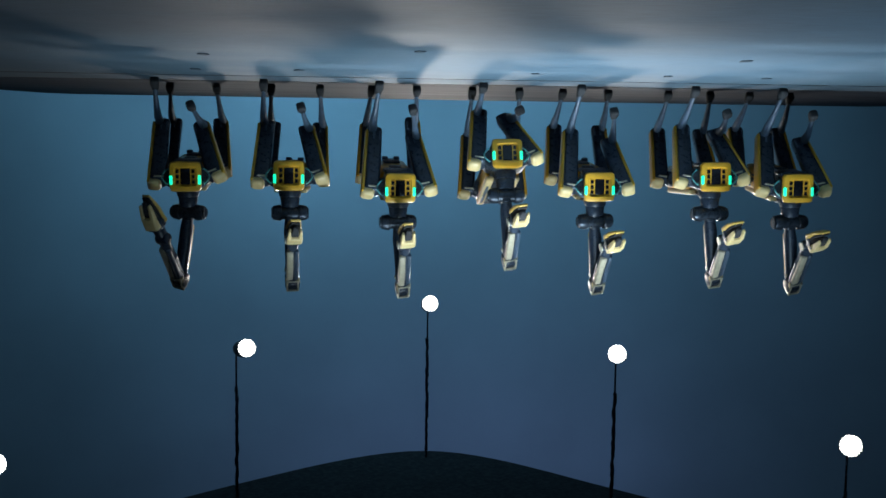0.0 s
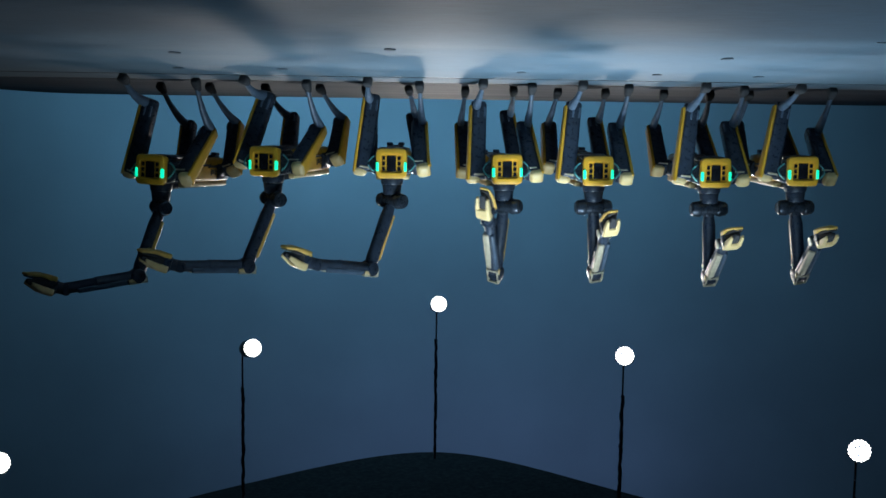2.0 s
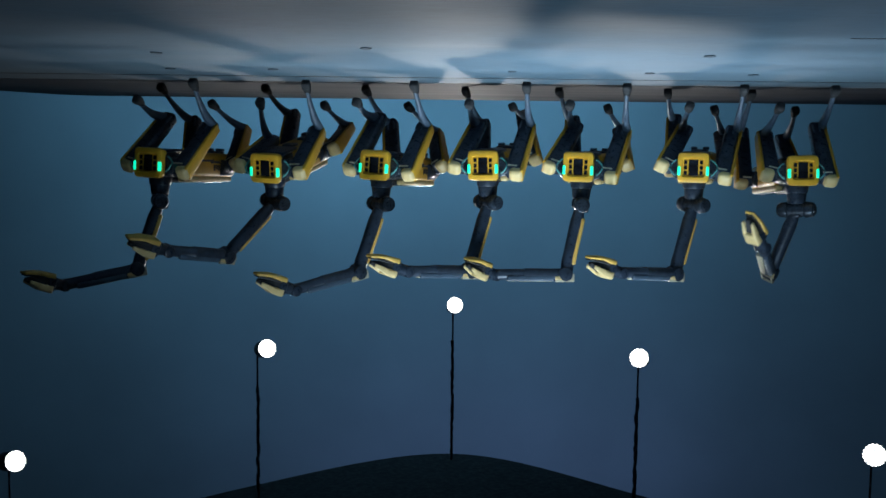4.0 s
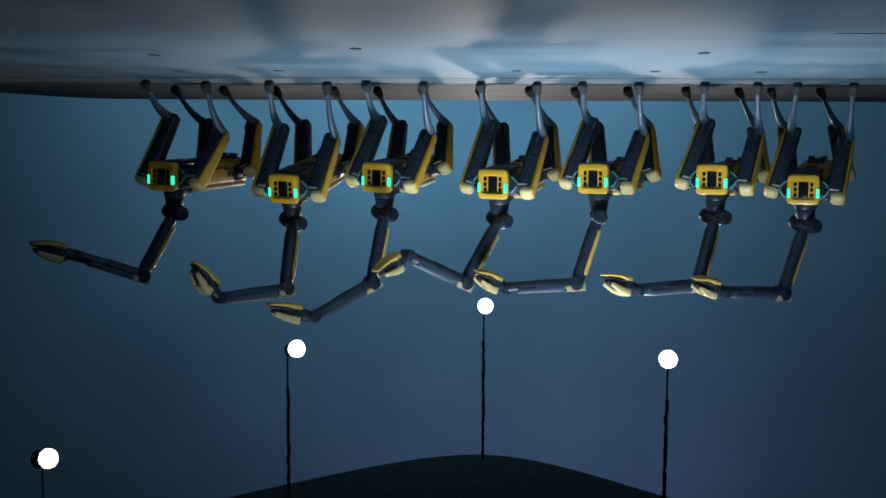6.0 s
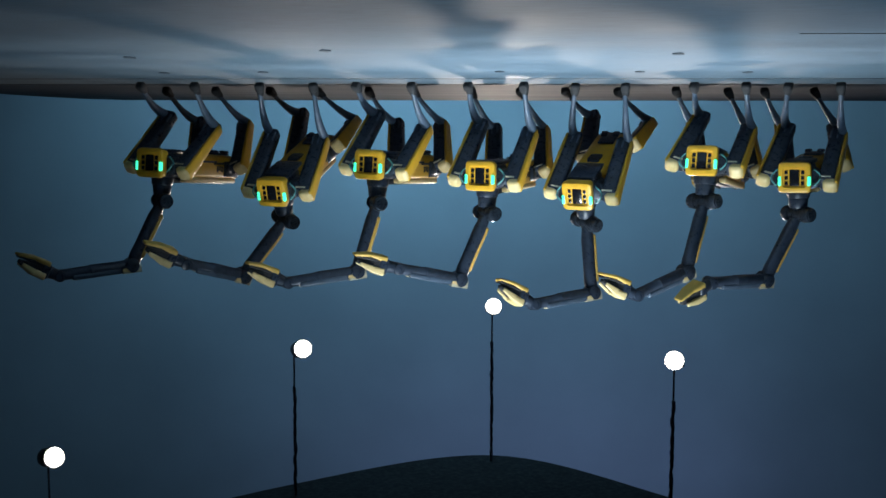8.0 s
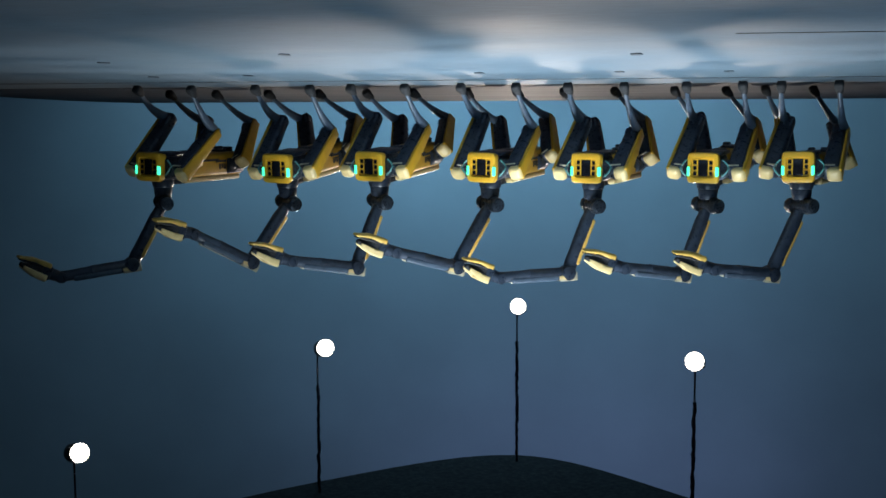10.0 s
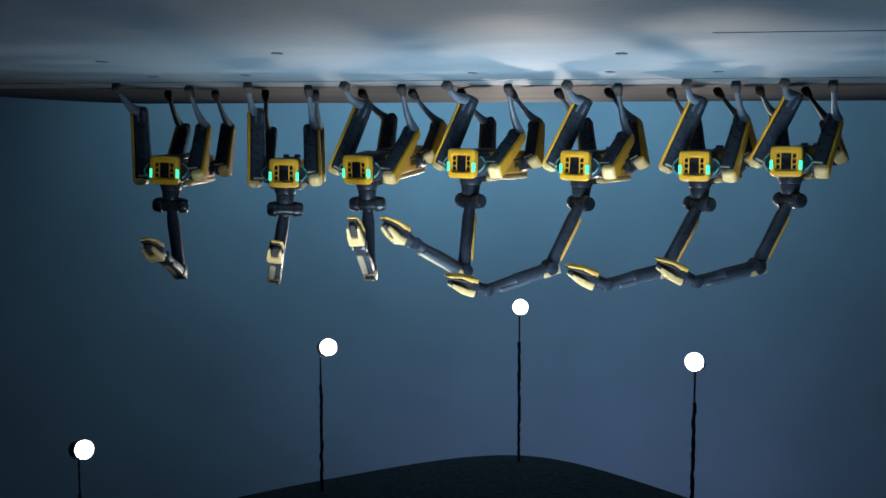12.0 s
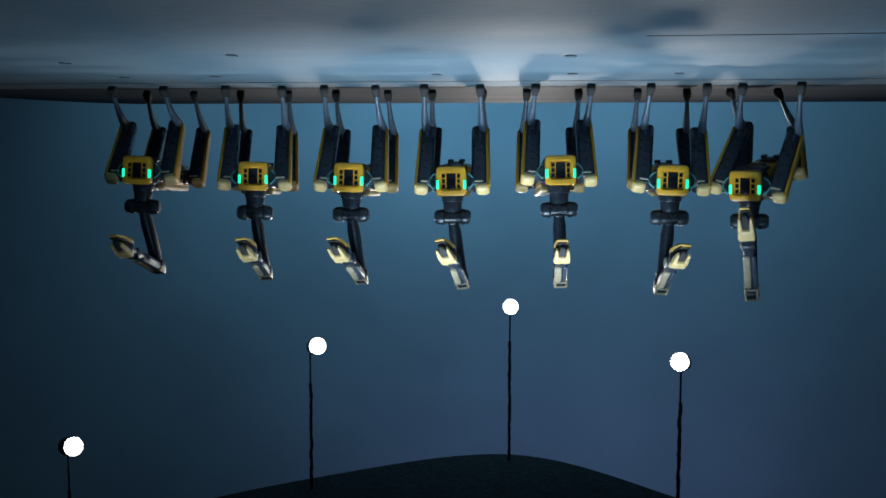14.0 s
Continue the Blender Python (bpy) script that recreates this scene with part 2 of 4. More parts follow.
# curved backdrop, side and front walls, roof
bm = bmesh.new()
rows = []
for i in range(49):
    a = radians(-80 + 160 * i / 48)
    x, y = 12.5 * math.sin(a), 1.5 + 9.0 * math.cos(a)
    rows.append([bm.verts.new((x * s, 1.5 + (y - 1.5) * s, z)) for s in (1, 1.01) for z in (-1.5, 9.0)])
for p, q in zip(rows, rows[1:]):
    for i, j in ((0, 1), (1, 3), (3, 2), (2, 0)):
        bm.faces.new((p[i], p[j], q[j], q[i]))
thing("backdrop", bm, BACKDROP, "wide curved blue-lit cloth backdrop behind the stage", "backdrop", "structure")
for name, b in (("wall_left", (12.6, 12.9, -11, 3)), ("wall_right", (-12.9, -12.6, -11, 3)), ("wall_front", (-12.9, 12.9, -11.3, -11))):
    thing(name, block(bmesh.new(), *b, -1.5, 9.0), DARK_WALL, "black draped studio wall", "wall", "structure")
thing("ceiling", block(bmesh.new(), -13, 13, -11.3, 12, 9.0, 9.2), DARK_WALL, "black studio ceiling", "ceiling", "structure")


# dark canopy over the stage, with its rounded rim above the lamps
def canopy_outline():
    pts = []
    knots = [(4.6, -3.0), (4.4, 1.2), (3.75, 3.1), (2.0, 5.05), (-0.19, 6.35), (-2.15, 4.95), (-3.75, 3.1), (-4.5, 1.2), (-4.9, -3.0)]
    for i in range(1, len(knots) - 2):
        p0, p1, p2, p3 = (Vector(k) for k in knots[i - 1 : i + 3])
        for s in range(10):
            u = s / 10
            pts.append(tuple(0.5 * ((2 * p1) + (p2 - p0) * u + (2 * p0 - 5 * p1 + 4 * p2 - p3) * u * u + (3 * p1 - p0 - 3 * p2 + p3) * u**3)))
    return pts + [(-4.5, 1.2), (-4.9, -2.6), (4.6, -2.6)]


bm = slab(bmesh.new(), canopy_outline(), CANOPY_Z, CANOPY_Z + 0.12)
thing("canopy", bm, CANOPY, "dark cloth canopy with a rounded rim, hung over the stage", "canopy", "structure")
for x, y in ((3.5, 2.0), (-3.5, 1.6), (0, 4.5), (3.5, -2), (-3.8, -2)):
    thing("canopy_cable", rod(bmesh.new(), (x, y, CANOPY_Z + 0.1), (x, y, 9.0), 0.012), CABLE, "thin black steel cable holding up the canopy", "cable", "structure")


# ---- hanging lamps ----
def lamp_aim(head, top):
    """The way a lamp looks: from its rod out over the stage, and down."""
    d = Vector((head[0] - top[0], head[1] - top[1], 0)).normalized()
    return (d + Vector((-0.12 * head[0], -0.8, -0.42))).normalized()


def hanging_lamp(head, top):
    """A round lamp of many small lenses on a rod that hangs from the canopy, with its cable wound round the rod."""
    head, top = Vector(head), Vector((*top, CANOPY_Z))
    lamp = tagged(new("hanging_lamp"), "round black stage lamp glowing white, hung from the canopy", "stage lamp", "lamps over the stage")
    lamp.location = top
    aim = lamp_aim(head, top)
    q = aim.to_track_quat("X", "Z").to_matrix().to_4x4()
    m = Matrix.Translation(head - top) @ q
    bm = rod(bmesh.new(), (-0.2, 0, 0), (-0.012, 0, 0), 0.088, 0.092, 32, 0.012)
    rod(bm, (-0.23, 0, 0), (-0.2, 0, 0), 0.06, 0.07, 24)
    body = part("housing", bm, BLACK, lamp)
    body.matrix_basis = m
    for count, r in ((1, 0.0), (6, 0.028), (12, 0.054), (18, 0.078)):
        for k in range(count):
            a = 2 * math.pi * k / count
            y, z = r * math.cos(a), r * math.sin(a)
            part("lens", rod(bmesh.new(), (-0.014, y, z), (0.004, y, z), 0.0122, 0.0112, 10), LAMP_GLOW, body)
    yoke = bmesh.new()
    side = q.to_3x3() @ Vector((0, 1, 0))
    back = head - top - aim * 0.09
    foot = Vector((0, 0, (head - top).z + 0.1))
    tube(yoke, [back + side * 0.085, back + side * 0.088 + Vector((0, 0, 0.05)), foot, back - side * 0.088 + Vector((0, 0, 0.05)), back - side * 0.085], [0.006] * 5, 8)
    part("yoke", yoke, BLACK, lamp)
    part("rod", rod(bmesh.new(), foot, foot + Vector((0, 0, 0.36)), 0.011), ROD, lamp, "bright steel rod")
    length = -(foot.z + 0.34)
    n = 26
    rr = random.Random(int(head.x * 100))
    wob = [(rr.uniform(-0.006, 0.006), rr.uniform(-0.006, 0.006)) for _ in range(n + 1)]
    pts = [(wob[i][0], wob[i][1], foot.z + 0.34 + length * i / n) for i in range(n + 1)]
    pts[-1] = (0, 0, 0.02)
    part("cable", tube(bmesh.new(), pts, [0.017 + rr.uniform(-0.003, 0.005) for _ in pts], 9), CABLE, lamp, "rod wrapped in black cable")
    return lamp


for head, top, power in LAMPS:
    hanging_lamp(head, top)
    h = Vector(head)
    aim = lamp_aim(head, top)
    light("lamp_light", "SPOT", h + aim * 0.03, h + aim * 4 + Vector((0, 0, -1.2)), power, (1.0, 0.92, 0.82), cone=95, size=0.09)

# ---- robots ----
TIMES = [0, 0.5, 1, 1.5, 2, 2.5, 3, 3.5, 4, 4.5, 5, 5.5, 6, 6.5, 7, 7.5, 8, 8.5, 9, 9.5, 10, 10.5, 11, 11.5, 12, 12.5, 13, 13.5, 14]
THIGH, SHIN = 0.365, 0.345
UPPER, FORE, GRIP = 0.41, 0.405, 0.285
HIP_X, HIP_Y, HIP_Z, HIP_ARM = 0.31, 0.18, 0.015, 0.11
SHOULDER = Vector((0.29, 0.0, 0.216))
LEGS = ((1, 1), (1, -1), (-1, 1), (-1, -1))


def face_plate():
    """The rounded square front frame with its recessed opening."""
    bm = bmesh.new()

    def ring(x, w, h, r):
        out = []
        for k in range(32):
            a = 2 * math.pi * (k + 0.5) / 32
            c, s = math.cos(a), math.sin(a)
            e = 0.24
            out.append(bm.verts.new((x, w * math.copysign(abs(c) ** e, c), h * math.copysign(abs(s) ** e, s))))
        return out

    rings = [ring(0.36, 0.078, 0.076, 0.02), ring(0.415, 0.088, 0.085, 0.02), ring(0.43, 0.083, 0.08, 0.02), ring(0.435, 0.07, 0.068, 0.02),
             ring(0.435, 0.062, 0.054, 0.02), ring(0.424, 0.058, 0.05, 0.02)]
    for p, q in zip(rings, rings[1:]):
        for k in range(32):
            bm.faces.new((p[k], p[(k + 1) % 32], q[(k + 1) % 32], q[k]))
    bm.faces.new(rings[0][::-1])
    bm.faces.new(rings[-1])
    return bm


def build_robot():
    robot = tagged(new("quadruped_robot"), "yellow and black four-legged robot with an arm, standing on the stage", "robot", "row of dancing robots")
    # body shell
    bm = block(bmesh.new(), -0.40, 0.2, -0.1, 0.1, -0.07, 0.085, 0.032, 3)
    hull = part("body_shell", bm, YELLOW, robot)
    for s in (1, -1):
        bm = block(bmesh.new(), -0.12, 0.16, s * 0.094, s * 0.104, -0.03, -0.018, 0.003, 1)
        block(bm, -0.2, -0.1, s * 0.094, s * 0.104, -0.022, -0.01, 0.003, 1)
        part("side_groove", bm, BLACK, hull)
        for i in range(4):
            part("mark_bar", block(bmesh.new(), -0.23 + 0.026 * i, -0.212 + 0.026 * i, s * 0.096, s * 0.1025, 0.0, 0.028 + 0.008 * (i % 2)), MARK, hull)
    part("top_plate", block(bmesh.new(), -0.36, 0.34, -0.046, 0.046, 0.078, 0.1, 0.01), BLACK, hull)
    for s in (1, -1):
        # strip for the yellow body top, overhead light painted in as a paler tone
        bm = block(bmesh.new(), -0.37, 0.2, s * 0.075 - 0.023, s * 0.075 + 0.023, 0.07, 0.104, 0.012, 3)
        part("top_panel", bm, YELLOW_LIT, hull, "yellow panel along the back, paled as if lit from above")
        part("top_slot", block(bmesh.new(), -0.3, 0.08, s * 0.075 - 0.009, s * 0.075 + 0.009, 0.1, 0.1065, 0.003, 1), STEEL_BLUE, hull, "grey slot in the back panel")
        part("top_rail", block(bmesh.new(), -0.34, 0.3, s * 0.049 - 0.006, s * 0.049 + 0.006, 0.08, 0.11, 0.004), BLACK, hull)
    for x0, x1, w in ((0.12, 0.34, 0.08), (-0.02, 0.09, 0.035)):
        part("belly_panel", block(bmesh.new(), x0, x1, -w, w, -0.083, -0.06, 0.01), BLACK, hull)
    bm = block(bmesh.new(), 0.0, 0.075, -0.035, 0.035, -0.084, -0.078, 0.004, 1)
    part("belly_sensor", bm, MOTOR, hull)
    bm = block(bmesh.new(), -0.36, -0.2, -0.05, 0.05, -0.084, -0.066, 0.008)
    part("belly_panel", bm, BLACK, hull)
    for s in (1, -1):
        bm = block(bmesh.new(), -0.35, -0.29, s * 0.036 - 0.019, s * 0.036 + 0.019, -0.1, -0.08, 0.007)
        part("belly_foot", bm, BLACK, hull, "black rubber resting block")
    bm = block(bmesh.new(), -0.44, -0.39, -0.085, 0.085, -0.06, 0.07, 0.02)
    part("rear_panel", bm, BLACK, robot)
    # face
    face = part("face_frame", face_plate(), YELLOW, robot)
    bm = block(bmesh.new(), 0.418, 0.428, -0.027, 0.027, -0.045, 0.045, 0.004)
    part("face_window", bm, BLACK_GLOSS, face)
    for s in (1, -1):
        for z in (-0.03, 0.0, 0.03):
            part("camera_window", block(bmesh.new(), 0.42, 0.429, s * 0.043 - 0.009, s * 0.043 + 0.009, z - 0.011, z + 0.011, 0.003), BLACK_GLOSS, face)
        bm = block(bmesh.new(), 0.405, 0.4385, s * 0.077 - 0.0085, s * 0.077 + 0.0085, -0.008, 0.044, 0.005)
        part("light_bar", bm, GREEN_GLOW, face, "glowing green light bar")
        pts = [(0.36, s * 0.09, 0.03)] + [(0.4 - 0.02 * (k > 3), s * (0.1 + 0.03 * math.sin(math.pi * k / 7)), 0.045 - 0.085 * k / 7) for k in range(8)] + [(0.36, s * 0.09, -0.04)]
        part("side_cable", tube(bmesh.new(), pts, [0.0045] * len(pts), 6), TEAL_WIRE, robot)
    bm = block(bmesh.new(), 0.17, 0.4, -0.082, 0.082, -0.064, 0.078, 0.022)
    part("neck_block", bm, BLACK, robot)
    # arm base
    bm = rod(bmesh.new(), (0.29, 0, 0.07), (0.29, 0, 0.125), 0.066, 0.062, 28, 0.008)
    rod(bm, (0.29, 0, 0.12), (0.29, 0, 0.182), 0.056, 0.05, 28, 0.006)
    part("arm_base", bm, BLACK, robot)
    # hip motors
    for a, b in LEGS:
        bm = rod(bmesh.new(), (a * 0.215, b * 0.072, HIP_Z), (a * 0.375, b * 0.072, HIP_Z), 0.055, None, 24, 0.01)
        part("hip_motor", bm, MOTOR, robot)
    # legs
    for a, b in LEGS:
        bm = block(bmesh.new(), -0.045, THIGH + 0.03, -0.068, 0.024, -0.048, 0.048, 0.02, 3, (0.86, 0.76))
        thigh = part("thigh", bm, BLACK, robot)
        bm = block(bmesh.new(), -0.058, THIGH + 0.005, 0.018, 0.037, -0.044, 0.044, 0.009, 3, (0.9, 0.68))
        part("thigh_cover", bm, YELLOW, thigh, "thin yellow thigh cover")
        # the cap's paleness is its highlight from above, held in the colour
        part("hip_cap", block(bmesh.new(), -0.074, -0.018, -0.042, 0.0365, -0.043, 0.043, 0.026, 5), YELLOW_LIT, thigh, "rounded yellow hip cap, its cream highlight painted in")
        bm = rod(bmesh.new(), (THIGH, -0.05, 0), (THIGH, 0.024, 0), 0.03, None, 20, 0.006)
        part("knee_joint", bm, MOTOR, thigh)
        part("hip_link", rod(bmesh.new(), (0, -0.11, 0), (0, -0.05, 0), 0.05, 0.046, 24, 0.008), MOTOR, thigh)
        for y in (-0.05, -0.014):
            part("knee_bracket", block(bmesh.new(), THIGH - 0.065, THIGH - 0.005, y - 0.006, y + 0.006, 0.03, 0.044, 0.004), STEEL_BLUE, thigh)
        part("hip_clip", block(bmesh.new(), -0.03, -0.018, -0.062, 0.0, 0.034, 0.05, 0.004), SILVER, thigh, "pale clip above the hip cap")
        part("knee_bolt", rod(bmesh.new(), (THIGH - 0.045, -0.062, 0), (THIGH - 0.045, -0.05, 0), 0.008, None, 8), SILVER, thigh)
        pts = [(-0.02, -0.008, 0.0), (0.03, -0.006, 0.004), (0.09, 0, 0.016), (0.16, 0, 0.022), (0.23, 0, 0.018), (0.3, 0, 0.008), (SHIN - 0.02, 0, 0)]
        shin = part("shin", tube(bmesh.new(), pts, [0.022, 0.029, 0.027, 0.022, 0.017, 0.0145, 0.017], 14, 0.82), STEEL_BLUE, robot)
        bm = tube(bmesh.new(), [(SHIN - 0.055, 0, 0.002), (SHIN - 0.035, 0, 0), (SHIN - 0.01, 0, 0)], [0.018, 0.023, 0.025], 16)
        block(bm, SHIN - 0.03, SHIN + 0.022, -0.025, 0.025, -0.026, 0.026, 0.015, 4)
        part("foot", bm, RUBBER, shin, "dark rubber foot")
        if b < 0:
            for ob in (thigh, *thigh.children):
                for v in ob.data.vertices:
                    v.co.y = -v.co.y
                ob.data.flip_normals()
    # arm: shoulder, upper arm, forearm, gripper; x runs along each, z to its outer side
    bm = rod(bmesh.new(), (0, -0.1, 0), (0, -0.046, 0), 0.041, 0.047, 28, 0.009)
    rod(bm, (0, 0.046, 0), (0, 0.1, 0), 0.047, 0.041, 28, 0.009)
    rod(bm, (0, -0.05, 0), (0, 0.05, 0), 0.038, None, 28)
    block(bm, -0.046, 0.03, -0.026, 0.026, -0.046, 0.046, 0.012, 3)
    for s in (1, -1):
        rod(bm, (0, s * 0.098, 0), (0, s * 0.106, 0), 0.03, None, 20)
    part("shoulder", bm, MOTOR, robot, "black shoulder motor drum")
    bm = tube(bmesh.new(), [(0.03, 0, 0), (0.07, 0, 0), (0.1, 0, 0), (0.3, 0, 0), (0.34, 0, 0), (UPPER - 0.02, 0, 0.004)], [0.03, 0.034, 0.038, 0.036, 0.038, 0.036], 16)
    rod(bm, (UPPER, -0.042, 0), (UPPER, 0.042, 0), 0.042, None, 24, 0.008)
    upper = part("upper_arm", bm, BLACK, robot)
    part("arm_cover", block(bmesh.new(), 0.075, 0.35, -0.031, 0.031, 0.012, 0.043, 0.012, 3), YELLOW_MID, upper, "pale yellow cover strip")
    part("elbow_cap", rod(bmesh.new(), (UPPER - 0.07, 0.036, 0), (UPPER - 0.07, 0.043, 0), 0.012, None, 14), SILVER, upper)
    bm = tube(bmesh.new(), [(-0.02, 0, 0), (0.03, 0, 0.004), (0.07, 0, 0.004), (0.2, 0, 0), (0.23, 0, 0), (0.235, 0, 0), (FORE - 0.05, 0, 0), (FORE - 0.01, 0, 0)],
              [0.03, 0.038, 0.037, 0.035, 0.036, 0.032, 0.031, 0.033], 16)
    fore = part("forearm", bm, SLATE, robot)
    bm = block(bmesh.new(), 0.062, 0.335, -0.006, 0.036, 0.006, 0.042, 0.011, 3, (0.9, 0.9))
    part("forearm_panel", bm, SILVER, fore, "cream panel along the forearm")
    bm = block(bmesh.new(), 0.062, 0.335, -0.037, -0.009, 0.004, 0.039, 0.011, 3, (0.9, 0.9))
    part("forearm_panel", bm, STEEL_BLUE, fore, "grey panel along the forearm")
    for s in (1, -1):
        part("forearm_trim", block(bmesh.new(), 0.0, 0.06, s * 0.038 - 0.003, s * 0.038 + 0.003, 0.004, 0.036, 0.0025, 1, (1, 0.5)), YELLOW_LIT, fore)
    # open frame round a dark window at the elbow
    bm = block(bmesh.new(), -0.05, -0.037, -0.037, 0.037, -0.006, 0.044, 0.005)
    block(bm, 0.043, 0.056, -0.037, 0.037, 0.02, 0.044, 0.005)
    for s in (1, -1):
        block(bm, -0.045, 0.05, s * 0.0315 - 0.006, s * 0.0315 + 0.006, 0.018, 0.0435, 0.005)
    part("elbow_guard", bm, SILVER, fore, "cream frame at the elbow")
    part("elbow_window", block(bmesh.new(), -0.036, 0.042, -0.025, 0.025, 0.015, 0.037, 0.004), BLACK, fore)
    bm = rod(bmesh.new(), (0, -0.036, 0), (0, 0.036, 0), 0.033, None, 20, 0.008)
    tube(bm, [(0.0, 0, 0), (0.04, 0, 0), (0.08, 0, 0), (0.105, 0, 0)], [0.028, 0.034, 0.036, 0.03], 16)
    grip = part("gripper", bm, BLACK, robot)
    part("wrist_cap", rod(bmesh.new(), (0, 0.034, 0), (0, 0.043, 0), 0.024, None, 18), SILVER, grip)
    # palm jaw, strong light on it put into its pale colour, and moving jaw
    bm = wedge(bmesh.new(), (0.085, 0.045, 0.008, 0.056), (0.165, 0.042, 0.014, 0.05), 0.012)
    for k in (1, -1):
        tip = wedge(bmesh.new(), (0.15, 0.013, 0.012, 0.05), (GRIP - 0.05, 0.006, 0.004, 0.024), 0.005)
        for v in tip.verts:
            v.co.y += k * 0.03
        piece = bpy.data.meshes.new("tip")
        tip.to_mesh(piece)
        bm.from_mesh(piece)
        bpy.data.meshes.remove(piece)
        tip.free()
    part("lower_jaw", bm, YELLOW_LIT, grip, "thick yellow gripper jaw with two prongs, paled as if strongly lit")
    bm = wedge(bmesh.new(), (0.085, 0.043, -0.056, -0.02), (0.19, 0.037, -0.054, -0.034), 0.01)
    wedge(bm, (0.18, 0.037, -0.054, -0.034), (GRIP - 0.01, 0.026, -0.034, -0.02), 0.007)
    part("upper_jaw", bm, YELLOW_MID, grip, "yellow moving jaw")
    part("jaw_lining", wedge(bmesh.new(), (0.12, 0.036, -0.036, -0.018), (GRIP - 0.022, 0.024, -0.026, -0.013), 0.004), RUBBER, grip)
    part("knuckle", block(bmesh.new(), 0.07, 0.125, -0.041, 0.041, -0.042, 0.044, 0.014, 3), BLACK, grip)
    part("jaw_bolt", rod(bmesh.new(), (0.125, 0.04, 0.026), (0.125, 0.0475, 0.026), 0.01, None, 12), BLACK, grip)
    part("jaw_pad", wedge(bmesh.new(), (0.118, 0.034, -0.024, 0.046), (GRIP - 0.035, 0.012, -0.006, 0.014), 0.006), RUBBER, grip)
    return robot


ROBOT = build_robot()
ROBOTS = [ROBOT] + [copy_thing(ROBOT, pose(0.6 * i, 0, 0.5)) for i in range(1, 7)]


